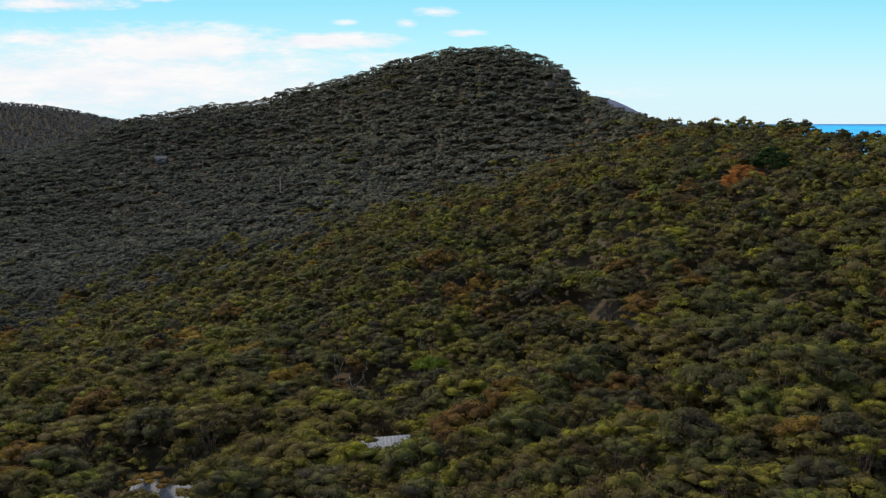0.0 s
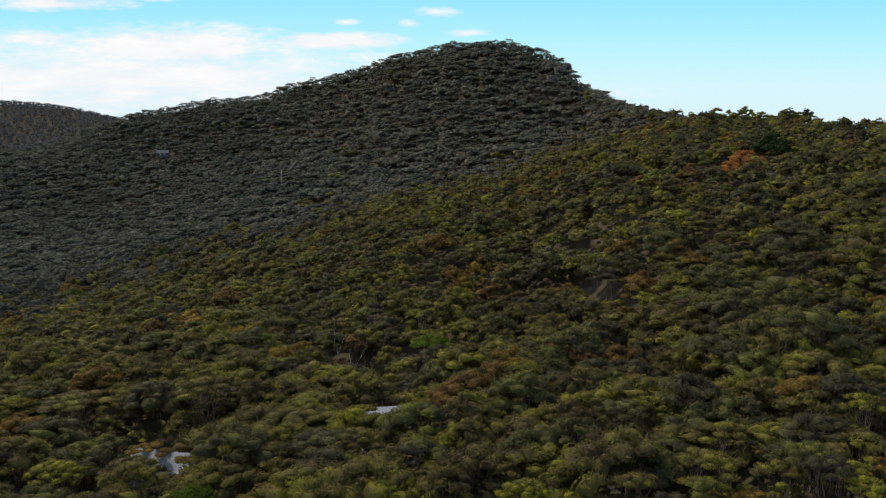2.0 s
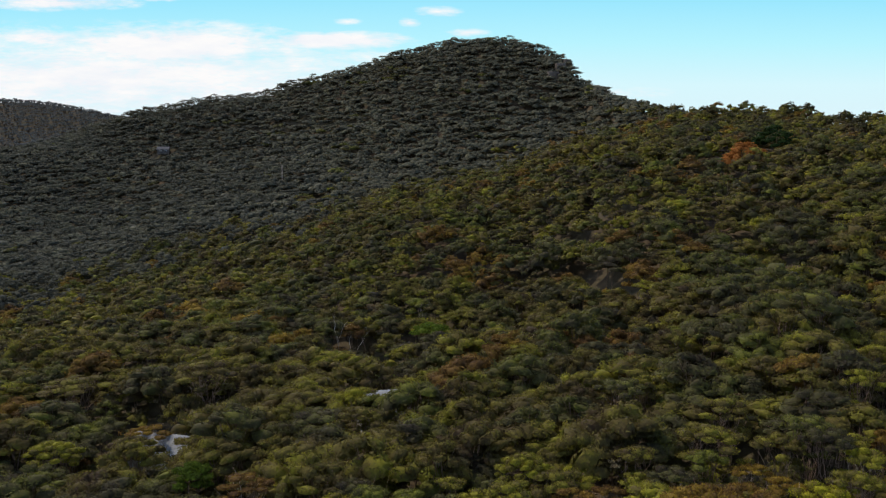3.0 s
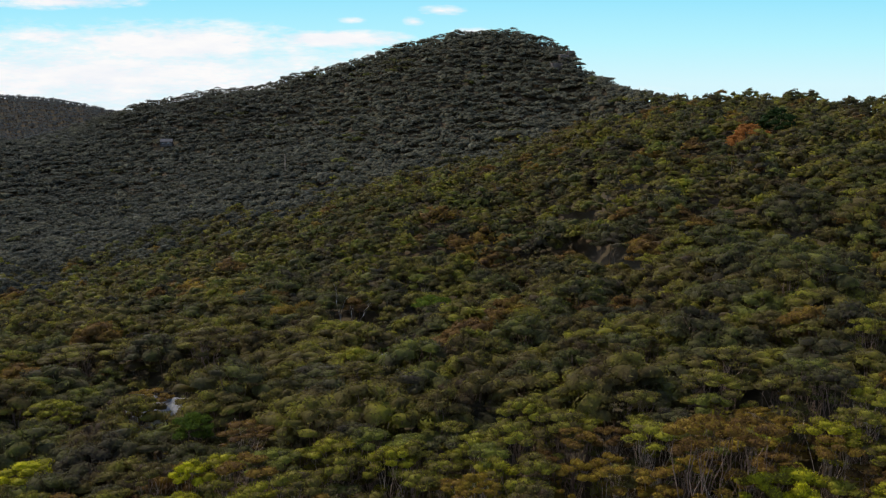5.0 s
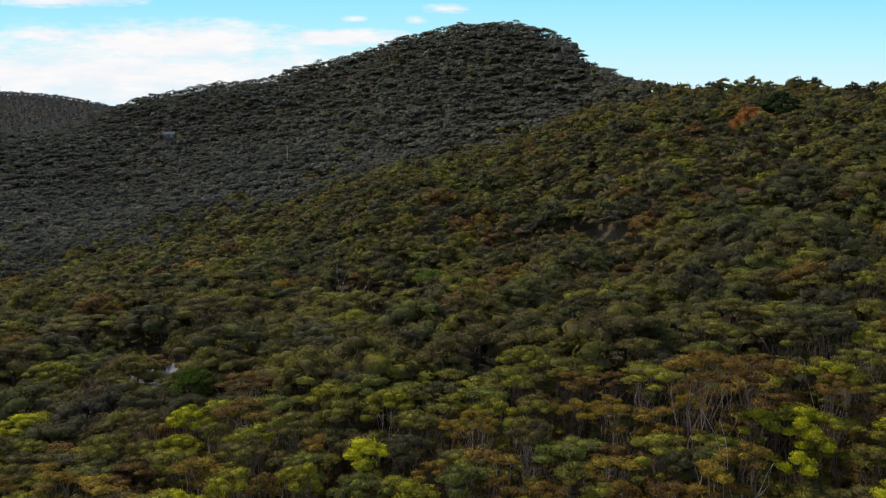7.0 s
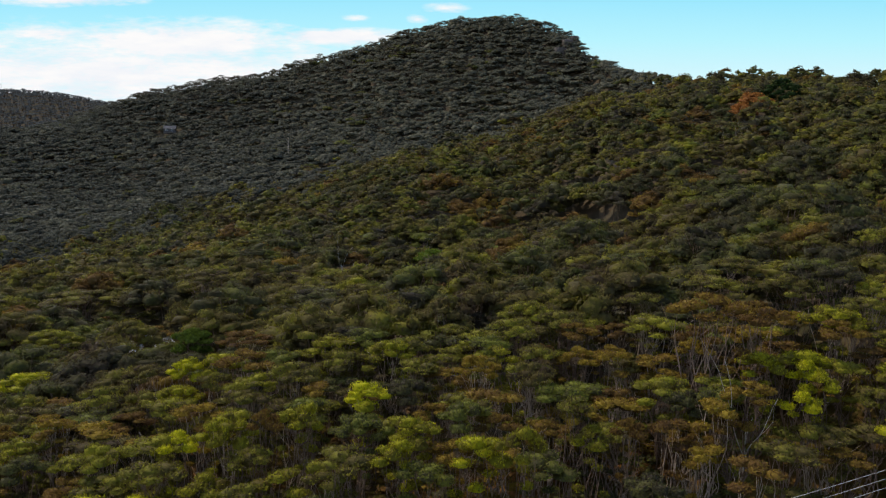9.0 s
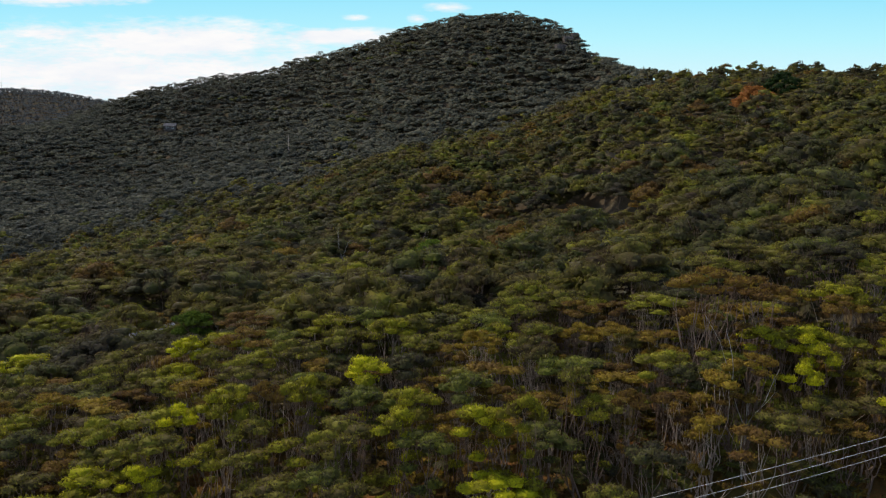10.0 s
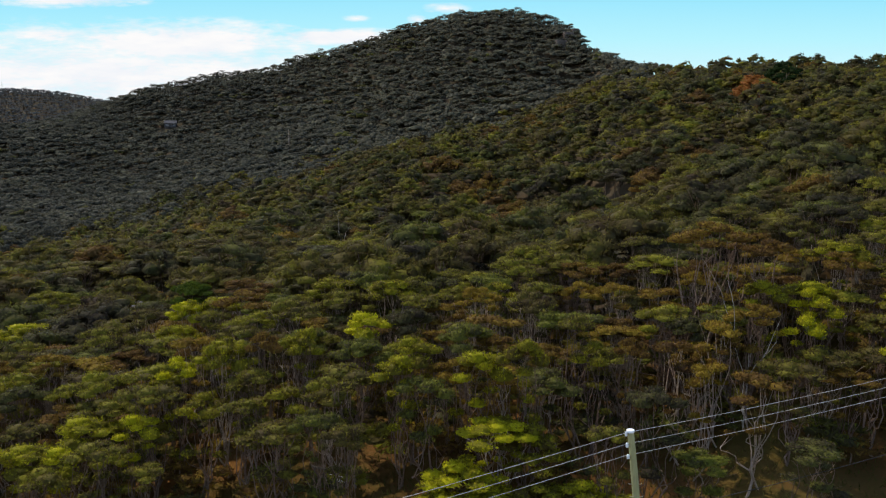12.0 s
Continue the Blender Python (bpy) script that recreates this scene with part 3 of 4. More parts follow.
PROTOS = {
    "lime": family("lime", ((3.4, 1.5, 13, False, 0.0), (6.0, 1.15, 5, False, 0.0), (6.4, 1.6, 8, False, 0.05), (6.6, 2.1, 12, True, 0.05), (7.0, 2.8, 17, False, 0.1))),
    "olive": family("olive", ((5.8, 1.15, 5, False, 0.0), (6.2, 1.5, 8, False, 0.0), (6.6, 1.9, 11, True, 0.1), (7.0, 2.5, 15, False, 0.1), (7.0, 3.6, 30, False, 0.0))),
    "green": family("green", ((5.8, 1.3, 6, False, 0.0), (6.2, 1.8, 10, False, 0.0), (7.0, 2.5, 15, False, 0.05))),
    "bronze": family("bronze", ((6.4, 1.1, 5, True, 0.12), (6.8, 1.6, 9, False, 0.2), (7.4, 2.3, 14, True, 0.25))),
}
used = set()
taken = []


def place(kind, x, y, tall, wide, turn, which):
    """Stand a tree of that kind, height and half width at a spot."""
    near = sorted(PROTOS[kind], key=lambda ob: abs(math.log(NOMINAL[ob.name][1] / wide)) + 1.5 * abs(math.log(NOMINAL[ob.name][0] / tall)))
    proto = near[0 if which % 3 or tall < 4.5 else 1]
    h, spread = NOMINAL[proto.name]
    m = pose(x, y, height_at(x, y), 0, 0, turn)
    size = (wide / spread, wide / spread, tall / h)
    if proto.name in used:
        ob = copy_thing(proto, m)
    else:
        used.add(proto.name)
        ob = proto
        ob.matrix_basis = m
    ob.scale = size
    taken.append((x, y, wide))
    return ob


def kind_of(x, y):
    """Which foliage stands where, copies tinted for haze and shade included, with chance and drifts."""
    # the far west gets the blue tint that stands for haze
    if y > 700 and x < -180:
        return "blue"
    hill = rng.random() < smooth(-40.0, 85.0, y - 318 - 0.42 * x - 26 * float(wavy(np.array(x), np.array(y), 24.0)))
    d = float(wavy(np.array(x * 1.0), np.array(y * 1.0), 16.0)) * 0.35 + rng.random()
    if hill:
        # the lower left flank is shaded by mixing in the darkened grey
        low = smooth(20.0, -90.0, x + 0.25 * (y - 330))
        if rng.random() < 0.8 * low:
            return "grey_shaded"
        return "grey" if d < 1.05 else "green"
    if y < 62 and x > 6:
        return "lime" if d < 0.17 else "olive" if d < 0.52 else "green" if d < 0.6 else "bronze"
    if y < 62:
        return "lime" if d < 0.2 else "olive" if d < 0.66 else "green" if d < 0.8 else "bronze"
    return "olive" if d < 0.5 else "green" if d < 0.98 else "bronze"


CLEARINGS = ((-7.3, 105.0, 7.2), (-33.5, 102.5, 5.4), (-32.0, 96.5, 5.0), (-40.0, 112.5, 5.5), (-36.5, 114.5, 4.2), (-1.8, 142.0, 4.0), (-2.0, 137.0, 3.4), (-7.0, 98.0, 6.2), (-9.1, 122.0, 4.6), (-8.8, 117.0, 4.2), (-32.5, 92.5, 4.0), (-9.0, 127.0, 4.4), (-15.0, 141.0, 4.6), (-13.0, 136.0, 3.6), (74.5, 222.0, 7.5), (86.0, 234.0, 7.0), (83.0, 228.0, 4.0), (-22.0, 75.0, 3.0), (-178.0, 568.0, 8.0), (-77.0, 423.0, 3.0))


def free(x, y):
    if x > 8 and y < 44:
        return False
    if math.hypot(x - 7.3, y - 30) < 6 or y < 38:
        return False
    return all(math.hypot(x - a, y - b) > r for a, b, r in CLEARINGS)


def spots(y0, y1, step):
    """Jittered places between two distances, wide enough for the view."""
    y, row = y0, 0
    while y < y1:
        half = 0.54 * y + 9
        for x in np.arange(-half, half, step) + (step / 2 if row % 2 else 0):
            yield float(x + rng.uniform(-0.36, 0.36) * step), float(y + rng.uniform(-0.36, 0.36) * step)
        y, row = y + step * 0.88, row + 1


def near_trees():
    for kind, trees in (("lime", LIME_FRONT), ("lime", LIME_BACK), ("olive", OLIVE), ("bronze", BRONZE), ("green", GREEN)):
        for x, y, h, r in trees:
            place(kind, x, y, h, r * 1.08, rng.uniform(0, 360), int(rng.integers(0, 12)))
    for x, y in spots(38, 66, 2.7):
        r = rng.uniform(1.2, 2.2)
        if free(x, y) and all(math.hypot(x - a, y - b) > 0.46 * (r + w) for a, b, w in taken):
            place(kind_of(x, y), x, y, rng.uniform(5.2, 6.9), r, rng.uniform(0, 360), int(rng.integers(0, 12)))


def canopy(name, y0, y1, step, templates, where="slope", label=""):
    """The uncountable trees farther up, one object for each kind of foliage and one for their stems."""
    buckets, stems = {}, {}
    for x, y in spots(y0, y1, step):
        u = x / (y + APEX)
        v = (y + APEX) / (np.interp(u, RIDGE[:, 0], RIDGE[:, 1]) + APEX)
        if where == "crest" and not 0.992 < v < 1.008:
            continue
        if where == "brow" and not 0.97 < v < 1.0:
            continue
        if where == "rim" and not 0.93 < v < 1.01:
            continue
        if where == "west" and (u > -0.2 or v < 1.05 or x < -1000):
            continue
        if where == "slope" and (v > (0.994 if u < 0.12 and y > 400 else 1.0 if y > 225 else 1.05) or (y < 125 and any(math.hypot(x - a, y - b) < 0.8 * w + 1.0 for a, b, w in taken))):
            continue
        if where == "under" and y < 145:
            if min(math.hypot(x + 7.3, y - 103) - 4.5, math.hypot(x + 33.5, y - 102.5) - 2.5, math.hypot(x + 9.1, y - 127)) < 2.2:
                continue
        elif not free(x, y):
            continue
        t = int(rng.integers(0, len(templates)))
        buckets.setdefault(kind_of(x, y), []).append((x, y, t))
    for kind, places in buckets.items():
        crown, wood, cores = [], [], []
        arr = np.array(places)
        z = height(arr[:, 0], arr[:, 1])
        n_c = n_w = 0
        for t, (leaf_part, wood_part, core_part) in enumerate(templates):
            sel = arr[:, 2] == t
            k = int(sel.sum())
            if not k:
                continue
            a, s = rng.uniform(0, 6.28, k), rng.uniform(0.72, 1.2, k)
            s *= 1 + 0.16 * wavy(arr[sel, 0], arr[sel, 1], 5.0)
            if where in ("crest", "brow"):
                s *= np.where(arr[sel, 0] > 60, 0.56, 1.0)
            tall = (0.35 + 0.65 * s) * rng.uniform(0.8, 1.28 if where == "slope" else 1.06, k) * (1 + 0.14 * wavy(arr[sel, 0] + 40, arr[sel, 1], 9.0))
            if where in ("crest", "brow"):
                tall *= np.where(arr[sel, 0] > 60, 0.68, 1.0)
            for src, dst in ((leaf_part, crown), (wood_part, wood), (core_part, cores)):
                if src is None:
                    continue
                v, f = src
                p = np.empty((k, len(v), 3))
                p[:, :, 0] = (v[:, 0] * np.cos(a)[:, None] - v[:, 1] * np.sin(a)[:, None]) * s[:, None] + arr[sel, 0][:, None]
                p[:, :, 1] = (v[:, 0] * np.sin(a)[:, None] + v[:, 1] * np.cos(a)[:, None]) * s[:, None] + arr[sel, 1][:, None]
                p[:, :, 2] = v[:, 2] * tall[:, None] + z[sel][:, None]
                fs = f[None] + (np.arange(k) * len(v))[:, None, None]
                dst.append((p.reshape(-1, 3), fs.reshape(-1, 3)))
        v, f = join(crown)
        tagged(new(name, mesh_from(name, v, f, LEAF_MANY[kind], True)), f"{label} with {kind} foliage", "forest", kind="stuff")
        if cores:
            v, f = join(cores)
            tagged(new("forest_twigs", mesh_from("forest_twigs", v, f, TWIG_SHADE, True)), "dull brown cores of twigs and painted shade inside the crowns", "twigs", kind="stuff")
        if wood:
            v, f = join(wood)
            tagged(new("forest_stems", mesh_from("forest_stems", v, f, BARK, True)), "grey stems of the forest trees", "stems", kind="stuff")


def forests():
    mid = [massed_tree(rng.uniform(5.6, 7.6), rng.uniform(2.7, 4.4), 15, 105, 0.21, 2, 6, stems=4, flats=(0.4, 0.65)) for _ in range(12)]
    canopy("forest_canopy", 66, 112, 4.8, mid, label="dense coastal trees on the slope")
    bush = [massed_tree(rng.uniform(2.4, 4.0), rng.uniform(1.6, 2.4), 4, 26, 0.3, 1, 6, flats=(0.5, 0.8)) for _ in range(6)]
    canopy("undergrowth", 60, 144, 3.8, bush, label="bushes between the trees", where="under")
    upper = [massed_tree(rng.uniform(5.6, 7.6), rng.uniform(2.7, 4.4), 13, 58, 0.29, 2, 5, stems=1, flats=(0.4, 0.65)) for _ in range(12)]
    canopy("forest_canopy", 112, 175, 4.9, upper, label="dense coastal trees on the middle slope")
    up = [massed_tree(rng.uniform(5.4, 7.2), rng.uniform(3.0, 4.6), 11, 13, 0.48, 2, 4, flats=(0.42, 0.68)) for _ in range(12)]
    canopy("forest_canopy", 175, 330, 4.8, up, label="dense coastal trees on the upper slope")
    brow = [massed_tree(rng.uniform(5.4, 7.0), rng.uniform(2.8, 4.2), 8, 22, 0.36, 2, 4, stems=2) for _ in range(10)]
    canopy("forest_canopy", 225, 420, 4.4, brow, label="dense coastal trees below the crest", where="brow")
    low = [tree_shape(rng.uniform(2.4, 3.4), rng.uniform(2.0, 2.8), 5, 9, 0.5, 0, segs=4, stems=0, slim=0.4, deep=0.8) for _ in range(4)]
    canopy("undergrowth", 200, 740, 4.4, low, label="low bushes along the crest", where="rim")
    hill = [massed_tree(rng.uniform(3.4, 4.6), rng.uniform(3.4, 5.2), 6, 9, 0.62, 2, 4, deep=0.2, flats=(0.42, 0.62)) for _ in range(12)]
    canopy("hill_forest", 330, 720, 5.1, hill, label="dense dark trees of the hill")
    edge = [massed_tree(rng.uniform(4.6, 6.8), rng.uniform(1.8, 3.2), 6, 16, 0.42, 1, 5, stems=4, flats=(0.25, 0.42)) for _ in range(10)]
    canopy("skyline_trees", 225, 720, 3.0, edge, label="open trees along the crest", where="crest")
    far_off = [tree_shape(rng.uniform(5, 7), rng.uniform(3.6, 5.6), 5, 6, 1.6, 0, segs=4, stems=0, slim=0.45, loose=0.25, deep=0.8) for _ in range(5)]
    canopy("far_forest", 690, 1480, 9.2, far_off, label="distant hill trees, blue standing for haze,", where="west")

# ---- things that people built, and single plants ----
def box(bm, x0, x1, y0, y1, z0, z1, m=None):
    v = [bm.verts.new((x, y, z)) for z in (z0, z1) for x, y in ((x0, y0), (x1, y0), (x1, y1), (x0, y1))]
    for f in ((3, 2, 1, 0), (4, 5, 6, 7), (0, 1, 5, 4), (1, 2, 6, 5), (2, 3, 7, 6), (3, 0, 4, 7)):
        bm.faces.new([v[i] for i in f])
    if m is not None:
        bmesh.ops.transform(bm, matrix=m, verts=v)
    return v


def part_from(name, pair, mat, parent, label="", smooth_faces=True):
    ob = new(name, mesh_from(name, *pair, mat, smooth_faces))
    ob.parent = parent
    return tagged(ob, label)


LINE = Vector((0.87, 0.50, 0.0)).normalized()  # along the power line
POLE_TOP = Vector((7.33, 29.99, 8.40))


def utility_pole(top, lean):
    """A round timber pole with three side insulators, a cap and step pegs."""
    pole = new("utility_pole")
    base = Vector((top.x + lean * 8.6, top.y, height_at(top.x + lean * 8.6, top.y)))
    pole.matrix_basis = Matrix.Translation(base)
    up = top - base
    shaft = [up * t + Vector((0.012 * math.sin(t * 9), 0, 0)) for t in np.linspace(-0.06, 1, 12)]
    part_from("shaft", tube(shaft, 0.165, 0.125, 14), POLE_WOOD, pole)
    side = Vector((-0.5, -0.87, 0)).normalized()
    side = (side + Vector((-0.9, 0, 0))).normalized()
    cap_at = up
    part_from("cap", tube([cap_at + Vector((0, 0, -0.03)), cap_at + Vector((0, 0, 0.02)), cap_at + Vector((0, 0, 0.045)), cap_at + Vector((0, 0, 0.05))], 0.15, 0.13, 14), PORCELAIN, pole, "pale metal pole cap")
    bm = bmesh.new()
    bmesh.ops.create_cone(bm, cap_ends=True, segments=14, radius1=0.15, radius2=0.13, depth=0.02, matrix=Matrix.Translation(cap_at + Vector((0, 0, 0.05))))
    part("cap_plate", bm, PORCELAIN, pole)
    for k in range(3):
        c = up * (1 - (0.06 + 0.44 * k) / up.length)
        e = c + side * 0.21
        part_from("bracket", tube([c + side * 0.1, c + side * 0.16, e], 0.018, 0.018, 6), STEEL, pole)
        rings = [(-0.09, 0.03), (-0.07, 0.06), (-0.03, 0.045), (0.0, 0.065), (0.03, 0.045), (0.07, 0.06), (0.09, 0.03)]
        v = np.array([(e.x + r * math.cos(a), e.y + r * math.sin(a), e.z + z) for z, r in rings for a in np.arange(10) * 0.6283])
        f = np.array([(i * 10 + j, i * 10 + (j + 1) % 10, i * 10 + 10 + (j + 1) % 10, i * 10 + 10 + j) for i in range(6) for j in range(10)])
        part_from("insulator", (v, f), PORCELAIN, pole, "white porcelain insulator")
    for k, s in ((2.05, 1), (2.05, -1), (2.55, 1), (2.55, -1)):
        c = up * (1 - k / up.length)
        d = Vector((s, -0.15, 0)).normalized()
        part_from("step_peg", tube([c + d * 0.1, c + d * 0.2, c + d * 0.25 + Vector((0, 0, 0.03))], 0.012, 0.012, 6), STEEL, pole)
    return tagged(pole, "weathered green-grey timber power pole with white insulators", "utility pole", "poles of the power line"), side


def wires(side):
    """Three bright wires and a dark cable, sagging from pole to pole."""
    span = 45.0
    for k, (drop, out, r, mat, label) in enumerate(((0.0, 0.22, 0.0095, WIRE, "bright bare overhead wire"), (0.44, 0.22, 0.0095, WIRE, "bright bare overhead wire"),
                                                    (0.88, 0.22, 0.0095, WIRE, "bright bare overhead wire"), (3.35, 0.16, 0.016, DARK_CABLE, "black insulated cable below the wires"))):
        pts = []
        for s in np.linspace(-1, 1, 81):
            u = abs(s)
            p = POLE_TOP + LINE * (s * span) + side * out + Vector((0, 0, -0.02 - drop))
            p.z += 1.0 * u * (s > 0) - 0.8 * u * (s < 0) - (0.55 if k < 3 else 0.9) * 4 * u * (1 - u)
            pts.append(p)
        name = "power_wire" if k < 3 else "power_cable"
        tagged(new(name, mesh_from(name, *tube(pts, r, r, 6), mat, True)), label, "wire", "wires of the power line")


def house(x, y, w, d, wall_h, ridge, turn, roof_mat, wall_mat, label, floor=None, deck=False):
    """A small house: four walls in one shell, two ribbed roof slopes, windows with frames and panes, a door."""
    z = height_at(x, y) if floor is None else floor
    ob = new("house")
    ob.matrix_basis = pose(x, y, z, 0, 0, turn)
    bm = bmesh.new()
    box(bm, -w / 2, w / 2, -d / 2, d / 2, -1.2, wall_h)
    a, b = bm.verts.new((-w / 2, 0, ridge - 0.1)), bm.verts.new((w / 2, 0, ridge - 0.1))
    c = [bm.verts.new(p) for p in ((-w / 2, -d / 2, wall_h + 0.002), (-w / 2, d / 2, wall_h + 0.002), (w / 2, -d / 2, wall_h + 0.002), (w / 2, d / 2, wall_h + 0.002))]
    bm.faces.new((a, c[1], c[0]))
    bm.faces.new((b, c[2], c[3]))
    part("wall", bm, wall_mat, ob)
    for s in (-1, 1):
        bm = bmesh.new()
        over, n = 0.5, int(w / 0.4)
        low, high = wall_h - over * (ridge - wall_h) / (d / 2), ridge
        xs = np.linspace(-w / 2 - 0.4, w / 2 + 0.4, 2 * n + 1)
        rows = []
        for yy, zz in ((0, high), (s * (d / 2 + over), low)):
            rows.append([bm.verts.new((xx, yy, zz + (0.05 if i % 2 else 0.0))) for i, xx in enumerate(xs)])
        under = [[bm.verts.new((v.co.x, v.co.y, v.co.z - 0.06)) for v in r] for r in rows]
        for i in range(len(xs) - 1):
            bm.faces.new((rows[0][i], rows[0][i + 1], rows[1][i + 1], rows[1][i]))
            bm.faces.new((under[0][i], under[1][i], under[1][i + 1], under[0][i + 1]))
            bm.faces.new((rows[1][i], rows[1][i + 1], under[1][i + 1], under[1][i]))
        part("roof", bm, roof_mat, ob, "ribbed metal roof sheet")
    for i in range(max(2, int(w / 2.6))):
        wx = -w / 2 + (i + 0.5) * w / max(2, int(w / 2.6))
        bm = bmesh.new()
        box(bm, wx - 0.62, wx + 0.62, -d / 2 - 0.05, -d / 2 - 0.002, 0.9, 0.98)
        box(bm, wx - 0.62, wx + 0.62, -d / 2 - 0.05, -d / 2 - 0.002, 1.94, 2.02)
        box(bm, wx - 0.62, wx - 0.54, -d / 2 - 0.05, -d / 2 - 0.002, 0.981, 1.939)
        box(bm, wx + 0.54, wx + 0.62, -d / 2 - 0.05, -d / 2 - 0.002, 0.981, 1.939)
        win = part("window", bm, PORCELAIN, ob, "white-framed window")
        bm = bmesh.new()
        box(bm, wx - 0.535, wx + 0.535, -d / 2 - 0.03, -d / 2 - 0.012, 0.985, 1.935)
        part("pane", bm, GLASS, win)
    if deck:
        bm = bmesh.new()
        box(bm, -w / 2, w / 2, -d / 2 - 2.2, -d / 2 - 0.06, -0.25, -0.1)
        part("deck", bm, TIMBER, ob)
        for i in range(4):
            px = -w / 2 + 0.1 + i * (w - 0.2) / 3
            bm = bmesh.new()
            box(bm, px - 0.05, px + 0.05, -d / 2 - 2.15, -d / 2 - 2.05, -0.095, 2.2)
            part("post", bm, TIMBER, ob)
    return tagged(ob, label, "house")


def solid_tree(kind, x, y, h, r, clumps, per, label, leaf=0.5, name="tree", group=""):
    (cv, cf), (tv, tf), _ = tree_shape(h, r, clumps, per, leaf, 2, 6, stems=3, slim=0.3, deep=0.85, under=clumps // 3)
    t = new(name)
    t.matrix_basis = pose(x, y, height_at(x, y))
    part_from("crown", (cv, cf), LEAF_ONE[kind], t)
    part_from("trunk", (tv, tf), BARK, t)
    return tagged(t, label, "tree", group)


def broad_tree(kind, x, y, h, r, label):
    """A broad dome of foliage that reaches low, in many small pads."""
    t = new("tree")
    t.matrix_basis = pose(x, y, height_at(x, y))
    crown, wood, _ = massed_tree(h, r, 46, 40, 0.4, 2, 6, stems=5, deep=0.6, flats=(0.5, 0.75))
    part_from("crown", crown, LEAF_ONE[kind], t)
    part_from("trunk", wood, BARK, t)
    return tagged(t, label, "tree")


def tree_fern(x, y, h, reach, label):
    """A palm-like tree fern: a shaggy stem and a crown of arching, toothed fronds."""
    fern = new("tree_fern")
    fern.matrix_basis = pose(x, y, height_at(x, y))
    part_from("stem", tube(limb((0, 0, -0.3), (0.15, 0.1, h), 7, 0.03), 0.16, 0.13, 8), BARK, fern)
    for i in range(16):
        a, rise = i * 2.399, rng.uniform(0.2, 1.0)
        v, f = [], []
        n = 11
        for j in range(n):
            t = j / (n - 1)
            out, up = reach * t, h + reach * (rise * t - (0.75 + rise * 0.5) * t * t)
            half = 0.30 * reach * math.sin(min(1, t * 1.15 + 0.06) * math.pi) ** 0.7 * (1 if j % 2 else 0.5) + 0.01
            for s in (-1, 0, 1):
                v.append((0.12 + out * math.cos(a) - s * half * math.sin(a), 0.1 + out * math.sin(a) + s * half * math.cos(a), up - abs(s) * half * 0.35))
        for j in range(n - 1):
            for s in (0, 1):
                f.append((j * 3 + s, j * 3 + s + 1, j * 3 + s + 4, j * 3 + s + 3))
        part_from("frond", (np.array(v), np.array(f)), LEAF_ONE["fresh"], fern, smooth_faces=False)
    return tagged(fern, label, "tree fern")


def bare_tree(x, y, h, turn, label, mat):
    """A leafless, bleached tree: forked crooked limbs."""
    wood = []
    trunk = limb((0, 0, -0.3), (0.4, 0.2, h * 0.5), 7, 0.12)
    wood.append(tube(trunk, 0.06, 0.03, 6))
    for i in range(3):
        a = i * 2.2 + 0.4
        s = trunk[int(rng.integers(2, 6))]
        tip = np.array((math.cos(a) * h * rng.uniform(0.1, 0.26), math.sin(a) * h * 0.2, h * (0.55, 1.0, 0.78)[i]))
        arm = limb(s, tip, 8, 0.24)
        wood.append(tube(arm, 0.028, 0.008, 5))
        wood.append(tube(limb(arm[int(rng.integers(2, 6))], tip + rng.normal(size=3) * 0.7, 5, 0.15), 0.015, 0.005, 4))
    t = new("dead_tree")
    t.matrix_basis = pose(x, y, height_at(x, y), 0, 0, turn)
    part_from("trunk", join(wood), mat, t)
    return tagged(t, label, "dead tree", "dead trees")


def rock(x, y, z, sx, sy, sz, turn):
    bm = bmesh.new()
    bmesh.ops.create_icosphere(bm, subdivisions=3, radius=1.0)
    for v in bm.verts:
        p = v.co
        k = 1.0 / max(abs(p.x), abs(p.y), abs(p.z)) ** 0.72
        p = p * k
        p *= 1 + 0.16 * noise.noise(p * 1.7 + Vector((x, y, 0)))
        p.z = round(p.z * 3 + 0.25 * noise.noise(p * 2)) / 3 * 0.5 + p.z * 0.5
        v.co = Vector((p.x * sx, p.y * sy, p.z * sz))
    me = bpy.data.meshes.new("rock_ledge")
    bm.to_mesh(me)
    bm.free()
    me.materials.append(ROCK)
    ob = new("rock_ledge", me)
    ob.matrix_basis = pose(x, y, z, 0, 0, turn)
    return tagged(ob, "grey-brown sandstone ledge below the summit", "rock", "cliff ledges")


def shrubs():
    """Low dark bushes in the shade under the trees."""
    made = []
    for k in range(3):
        v, f = tree_shape(1.5, 1.0, 7, 32, 0.2, 2, 5, deep=0.9, stems=0)[0]
        made.append(mesh_from("shrub", v, f, LEAF_ONE[("green", "olive", "bronze")[k]]))
    n = 0
    for x, y in spots(38.5, 62, 2.6):
        if rng.random() > 0.8 or n > 260 or (x > 9 and y < 43):
            continue
        ob = new("shrub", made[int(rng.integers(0, 3))])
        ob.matrix_basis = pose(x, y, height_at(x, y) - 0.1, 0, 0, rng.uniform(0, 360))
        s = rng.uniform(0.8, 1.9)
        ob.scale = (s, s, s * rng.uniform(0.7, 1.2))
        tagged(ob, "low dull green bush in the shade of the trees", "shrub", "bushes under the trees")
        n += 1


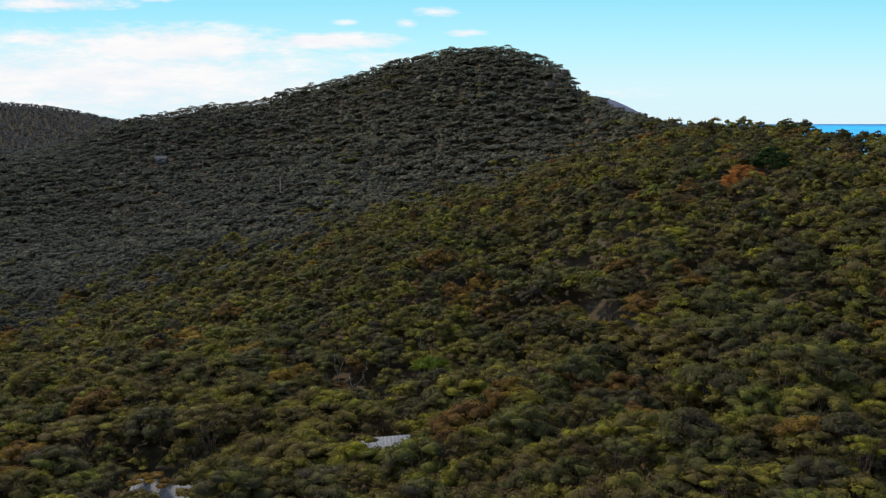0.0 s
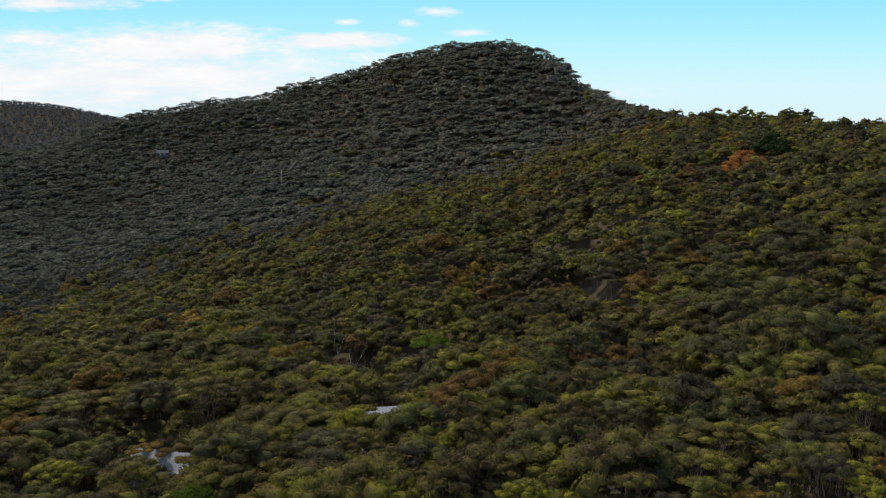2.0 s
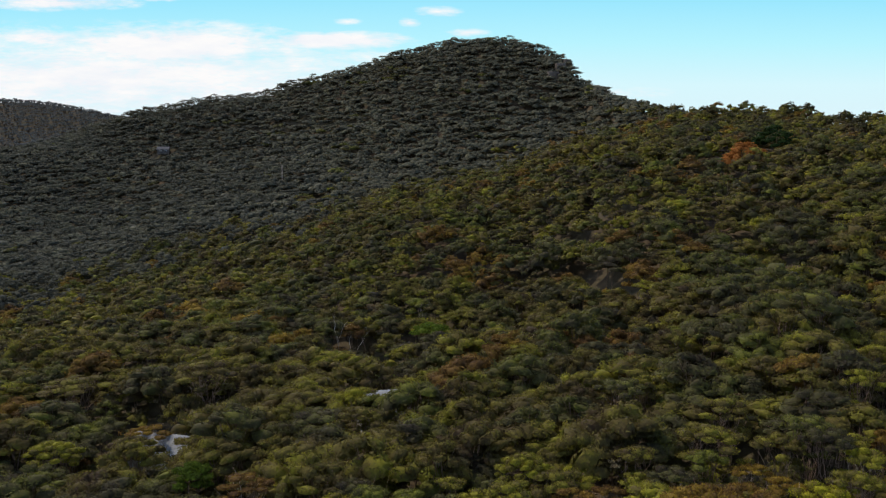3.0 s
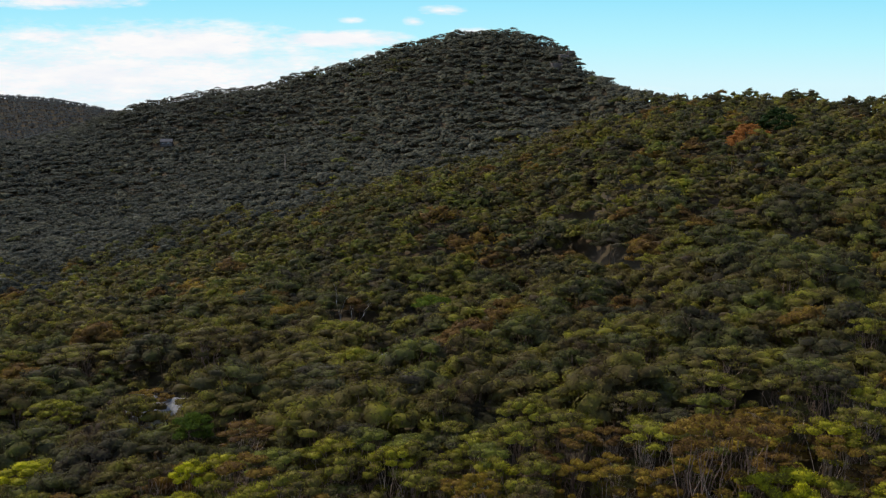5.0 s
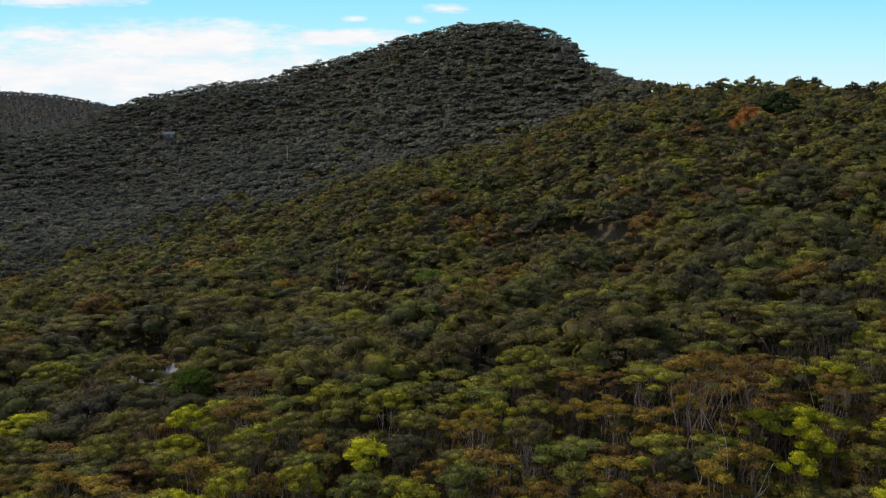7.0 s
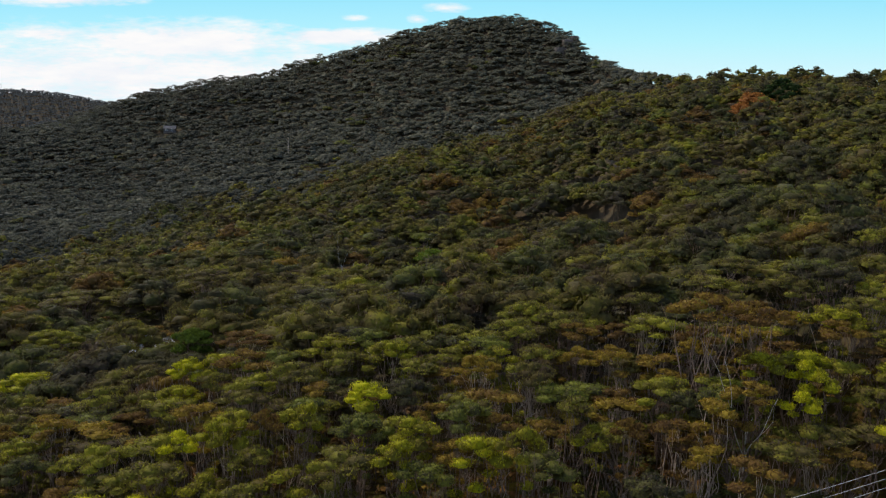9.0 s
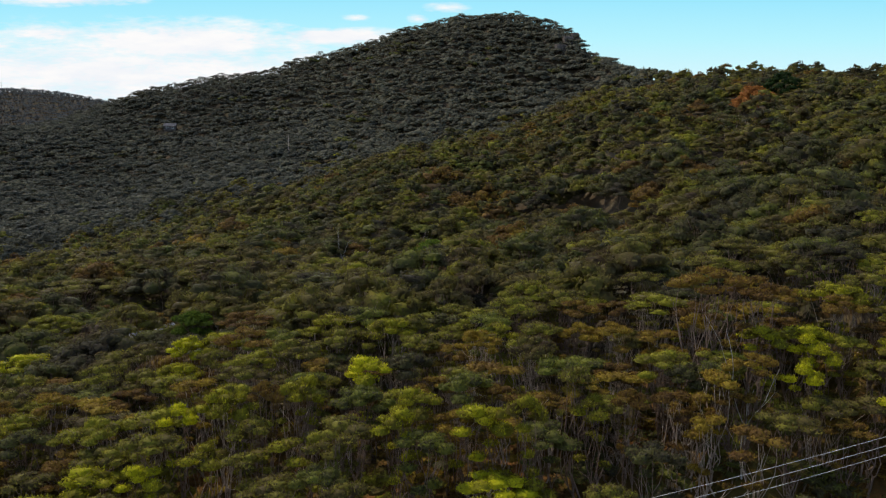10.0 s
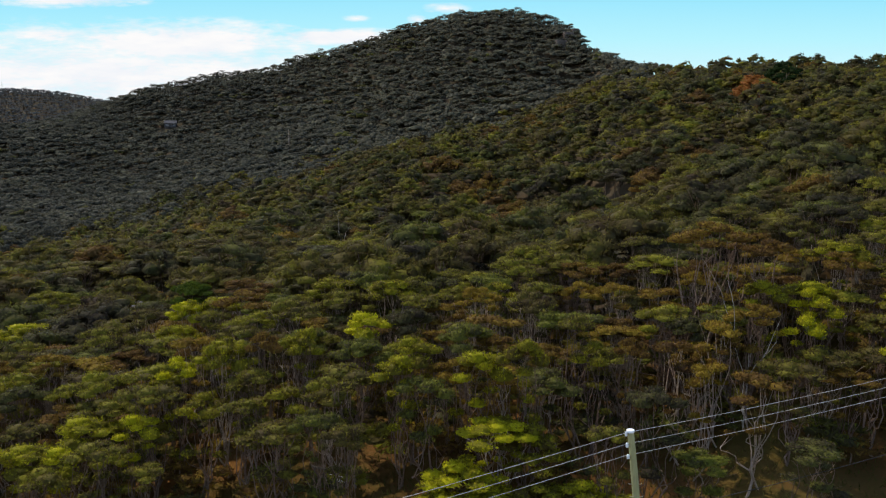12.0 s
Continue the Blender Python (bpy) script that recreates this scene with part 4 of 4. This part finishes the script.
def grass():
    """Tufts of grass and fallen litter on the open ground by the pole."""
    n = 14000
    x, y = rng.uniform(-28, 34, n), rng.uniform(34, 56, n)
    z = height(x, y)
    a, h, w = rng.uniform(0, 6.28, n), rng.uniform(0.10, 0.38, n), rng.uniform(0.02, 0.05, n)
    lean = rng.normal(size=(n, 2)) * h[:, None] * 0.5
    dx, dy = np.cos(a) * w, np.sin(a) * w
    v = np.stack([np.stack([x - dx, y - dy, z - 0.03], 1), np.stack([x + dx, y + dy, z - 0.03], 1), np.stack([x + lean[:, 0], y + lean[:, 1], z + h], 1)], 1).reshape(-1, 3)
    f = np.arange(3 * n).reshape(-1, 3)
    tagged(new("grass", mesh_from("grass", v, f, GRASS)), "thin green and straw-coloured grass under the trees", "grass", kind="stuff")


def low_fence(x, y, turn):
    """A short dark rail on posts beside a pale slab path."""
    z = height_at(x, y)
    slab = bmesh.new()
    box(slab, -0.7, 0.7, -0.3, 0.3, -0.3, 0.1)
    bmesh.ops.bevel(slab, geom=slab.edges[:], offset=0.03, segments=1, affect="EDGES")
    me = bpy.data.meshes.new("path_slab")
    slab.to_mesh(me)
    slab.free()
    me.materials.append(CONCRETE)
    ob = new("path_slab", me)
    ob.matrix_basis = pose(x, y, z, 0, 0, turn)
    tagged(ob, "pale concrete path slab half hidden by trees", "path slab")
    fence = new("rail_fence")
    fence.matrix_basis = pose(x, y - 0.75, z, 0, 0, turn)
    for i in range(3):
        bm = bmesh.new()
        box(bm, -1.2 + i * 1.2 - 0.05, -1.2 + i * 1.2 + 0.05, -0.05, 0.05, -0.3, 0.75)
        part("post", bm, TIMBER, fence)
    bm = bmesh.new()
    box(bm, -1.4, 1.4, -0.035, 0.035, 0.752, 0.85)
    part("rail", bm, TIMBER, fence)
    tagged(fence, "low dark timber rail beside the pale path", "fence")


def far_pole(x, y, h):
    pole = new("utility_pole")
    pole.matrix_basis = pose(x, y, height_at(x, y))
    part_from("shaft", tube([(0, 0, -0.5), (0, 0, h * 0.5), (0.05, 0, h)], 0.3, 0.22, 8), BARK_PALE, pole)
    bm = bmesh.new()
    box(bm, -1.1, 1.1, -0.33, -0.21, h - 0.9, h - 0.7)
    part("crossarm", bm, TIMBER, pole)
    tagged(pole, "pale timber pole standing among the hill trees", "utility pole")


def mast(x, y, h):
    ob = new("radio_mast")
    ob.matrix_basis = pose(x, y, height_at(x, y))
    part_from("tower", tube([(0, 0, -1), (0, 0, h * 0.6), (0, 0, h)], 0.7, 0.3, 4), STEEL, ob)
    tagged(ob, "slim distant radio mast on the far hill", "mast")


# ---- building ----
build_ground()
build_sea()
build_clouds()
pole, outward = utility_pole(POLE_TOP, 0.115)
for s in (-45.0, 45.0):
    copy_thing(pole, pose(*(Vector((8.3, 29.99, 0)) + LINE * s).xy, height_at(*(Vector((8.3, 29.99, 0)) + LINE * s).xy)))
wires(outward)
house(-7.3, 105.0, 5.8, 6.0, 2.3, 3.9, 12, ROOF_PALE, WALL_PALE, "low house with a pale metal roof among the trees", floor=height_at(-7.3, 105.0) + 1.1)
house(-33.6, 103.0, 7.5, 4.5, 2.4, 3.9, -14, ROOF_PALE, WALL_PALE, "small pale cottage with a grey metal roof among trees", floor=height_at(-33.6, 103.0) + 1.7)
house(-178.5, 569.0, 7.0, 5.0, 2.6, 4.0, 8, ROOF_DARK, WALL_DARK, "dark house with a slate-blue roof on the hillside", floor=height_at(-178.5, 569.0) + 1.6, deck=True)
low_fence(-5.2, 42.6, -24)
far_pole(-77.0, 423.0, 9.5)
mast(-735.0, 1470.0, 16.0)
broad_tree("rust", 74.5, 221.0, 8.4, 6.9, "broad tree with rust-orange foliage on the spur")
broad_tree("deep", 86.0, 234.0, 9.6, 7.2, "broad very dark green tree on the spur")
solid_tree("fresh", -22.0, 75.0, 6.0, 1.9, 10, 120, "fresh bright green bushy tree", 0.3)
solid_tree("fresh", -1.8, 142.0, 7.0, 3.4, 12, 100, "fresh bright green bushy tree", 0.35)
tree_fern(-9.1, 127.0, 3.4, 2.6, "bright green tree fern in a clearing above the roof")
bare_tree(-6.7, 99.6, 7.0, 30, "grey leafless tree with thin forked limbs", BARK)
bare_tree(16.7, 45.4, 8.4, 40, "bleached leafless tree with forked limbs", BARK_WHITE)
bare_tree(-17.5, 144.0, 10.0, 80, "pale forked dead tree standing in the gully", BARK_WHITE)
bare_tree(-14.0, 139.0, 8.0, 210, "pale forked dead tree standing in the gully", BARK_WHITE)
for x, y, sx, sz in ((57.0, 482.0, 3.4, 2.9), (61.5, 489.0, 2.8, 3.2), (66.0, 497.0, 2.4, 3.4)):
    rock(x, y - 3, height_at(x, y - 3) + 1.0, sx, 2.6, sz, 12)
for x, y, h, turn in ((58.0, 187.0, 7.5, 20), (60.5, 190.5, 8.2, 140), (63.0, 188.0, 7.0, 250), (61.8, 186.0, 7.8, 310), (11.0, 118.0, 8.0, 70), (-4.0, 152.0, 8.5, 190)):
    bare_tree(x, y, h, turn, "grey leafless tree with thin forked limbs", BARK_PALE)
solid_tree("straw", 13.4, 65.6, 5.4, 0.62, 5, 60, "small tree with a head of dry straw-coloured leaves", 0.16)
near_trees()
shrubs()
forests()
grass()
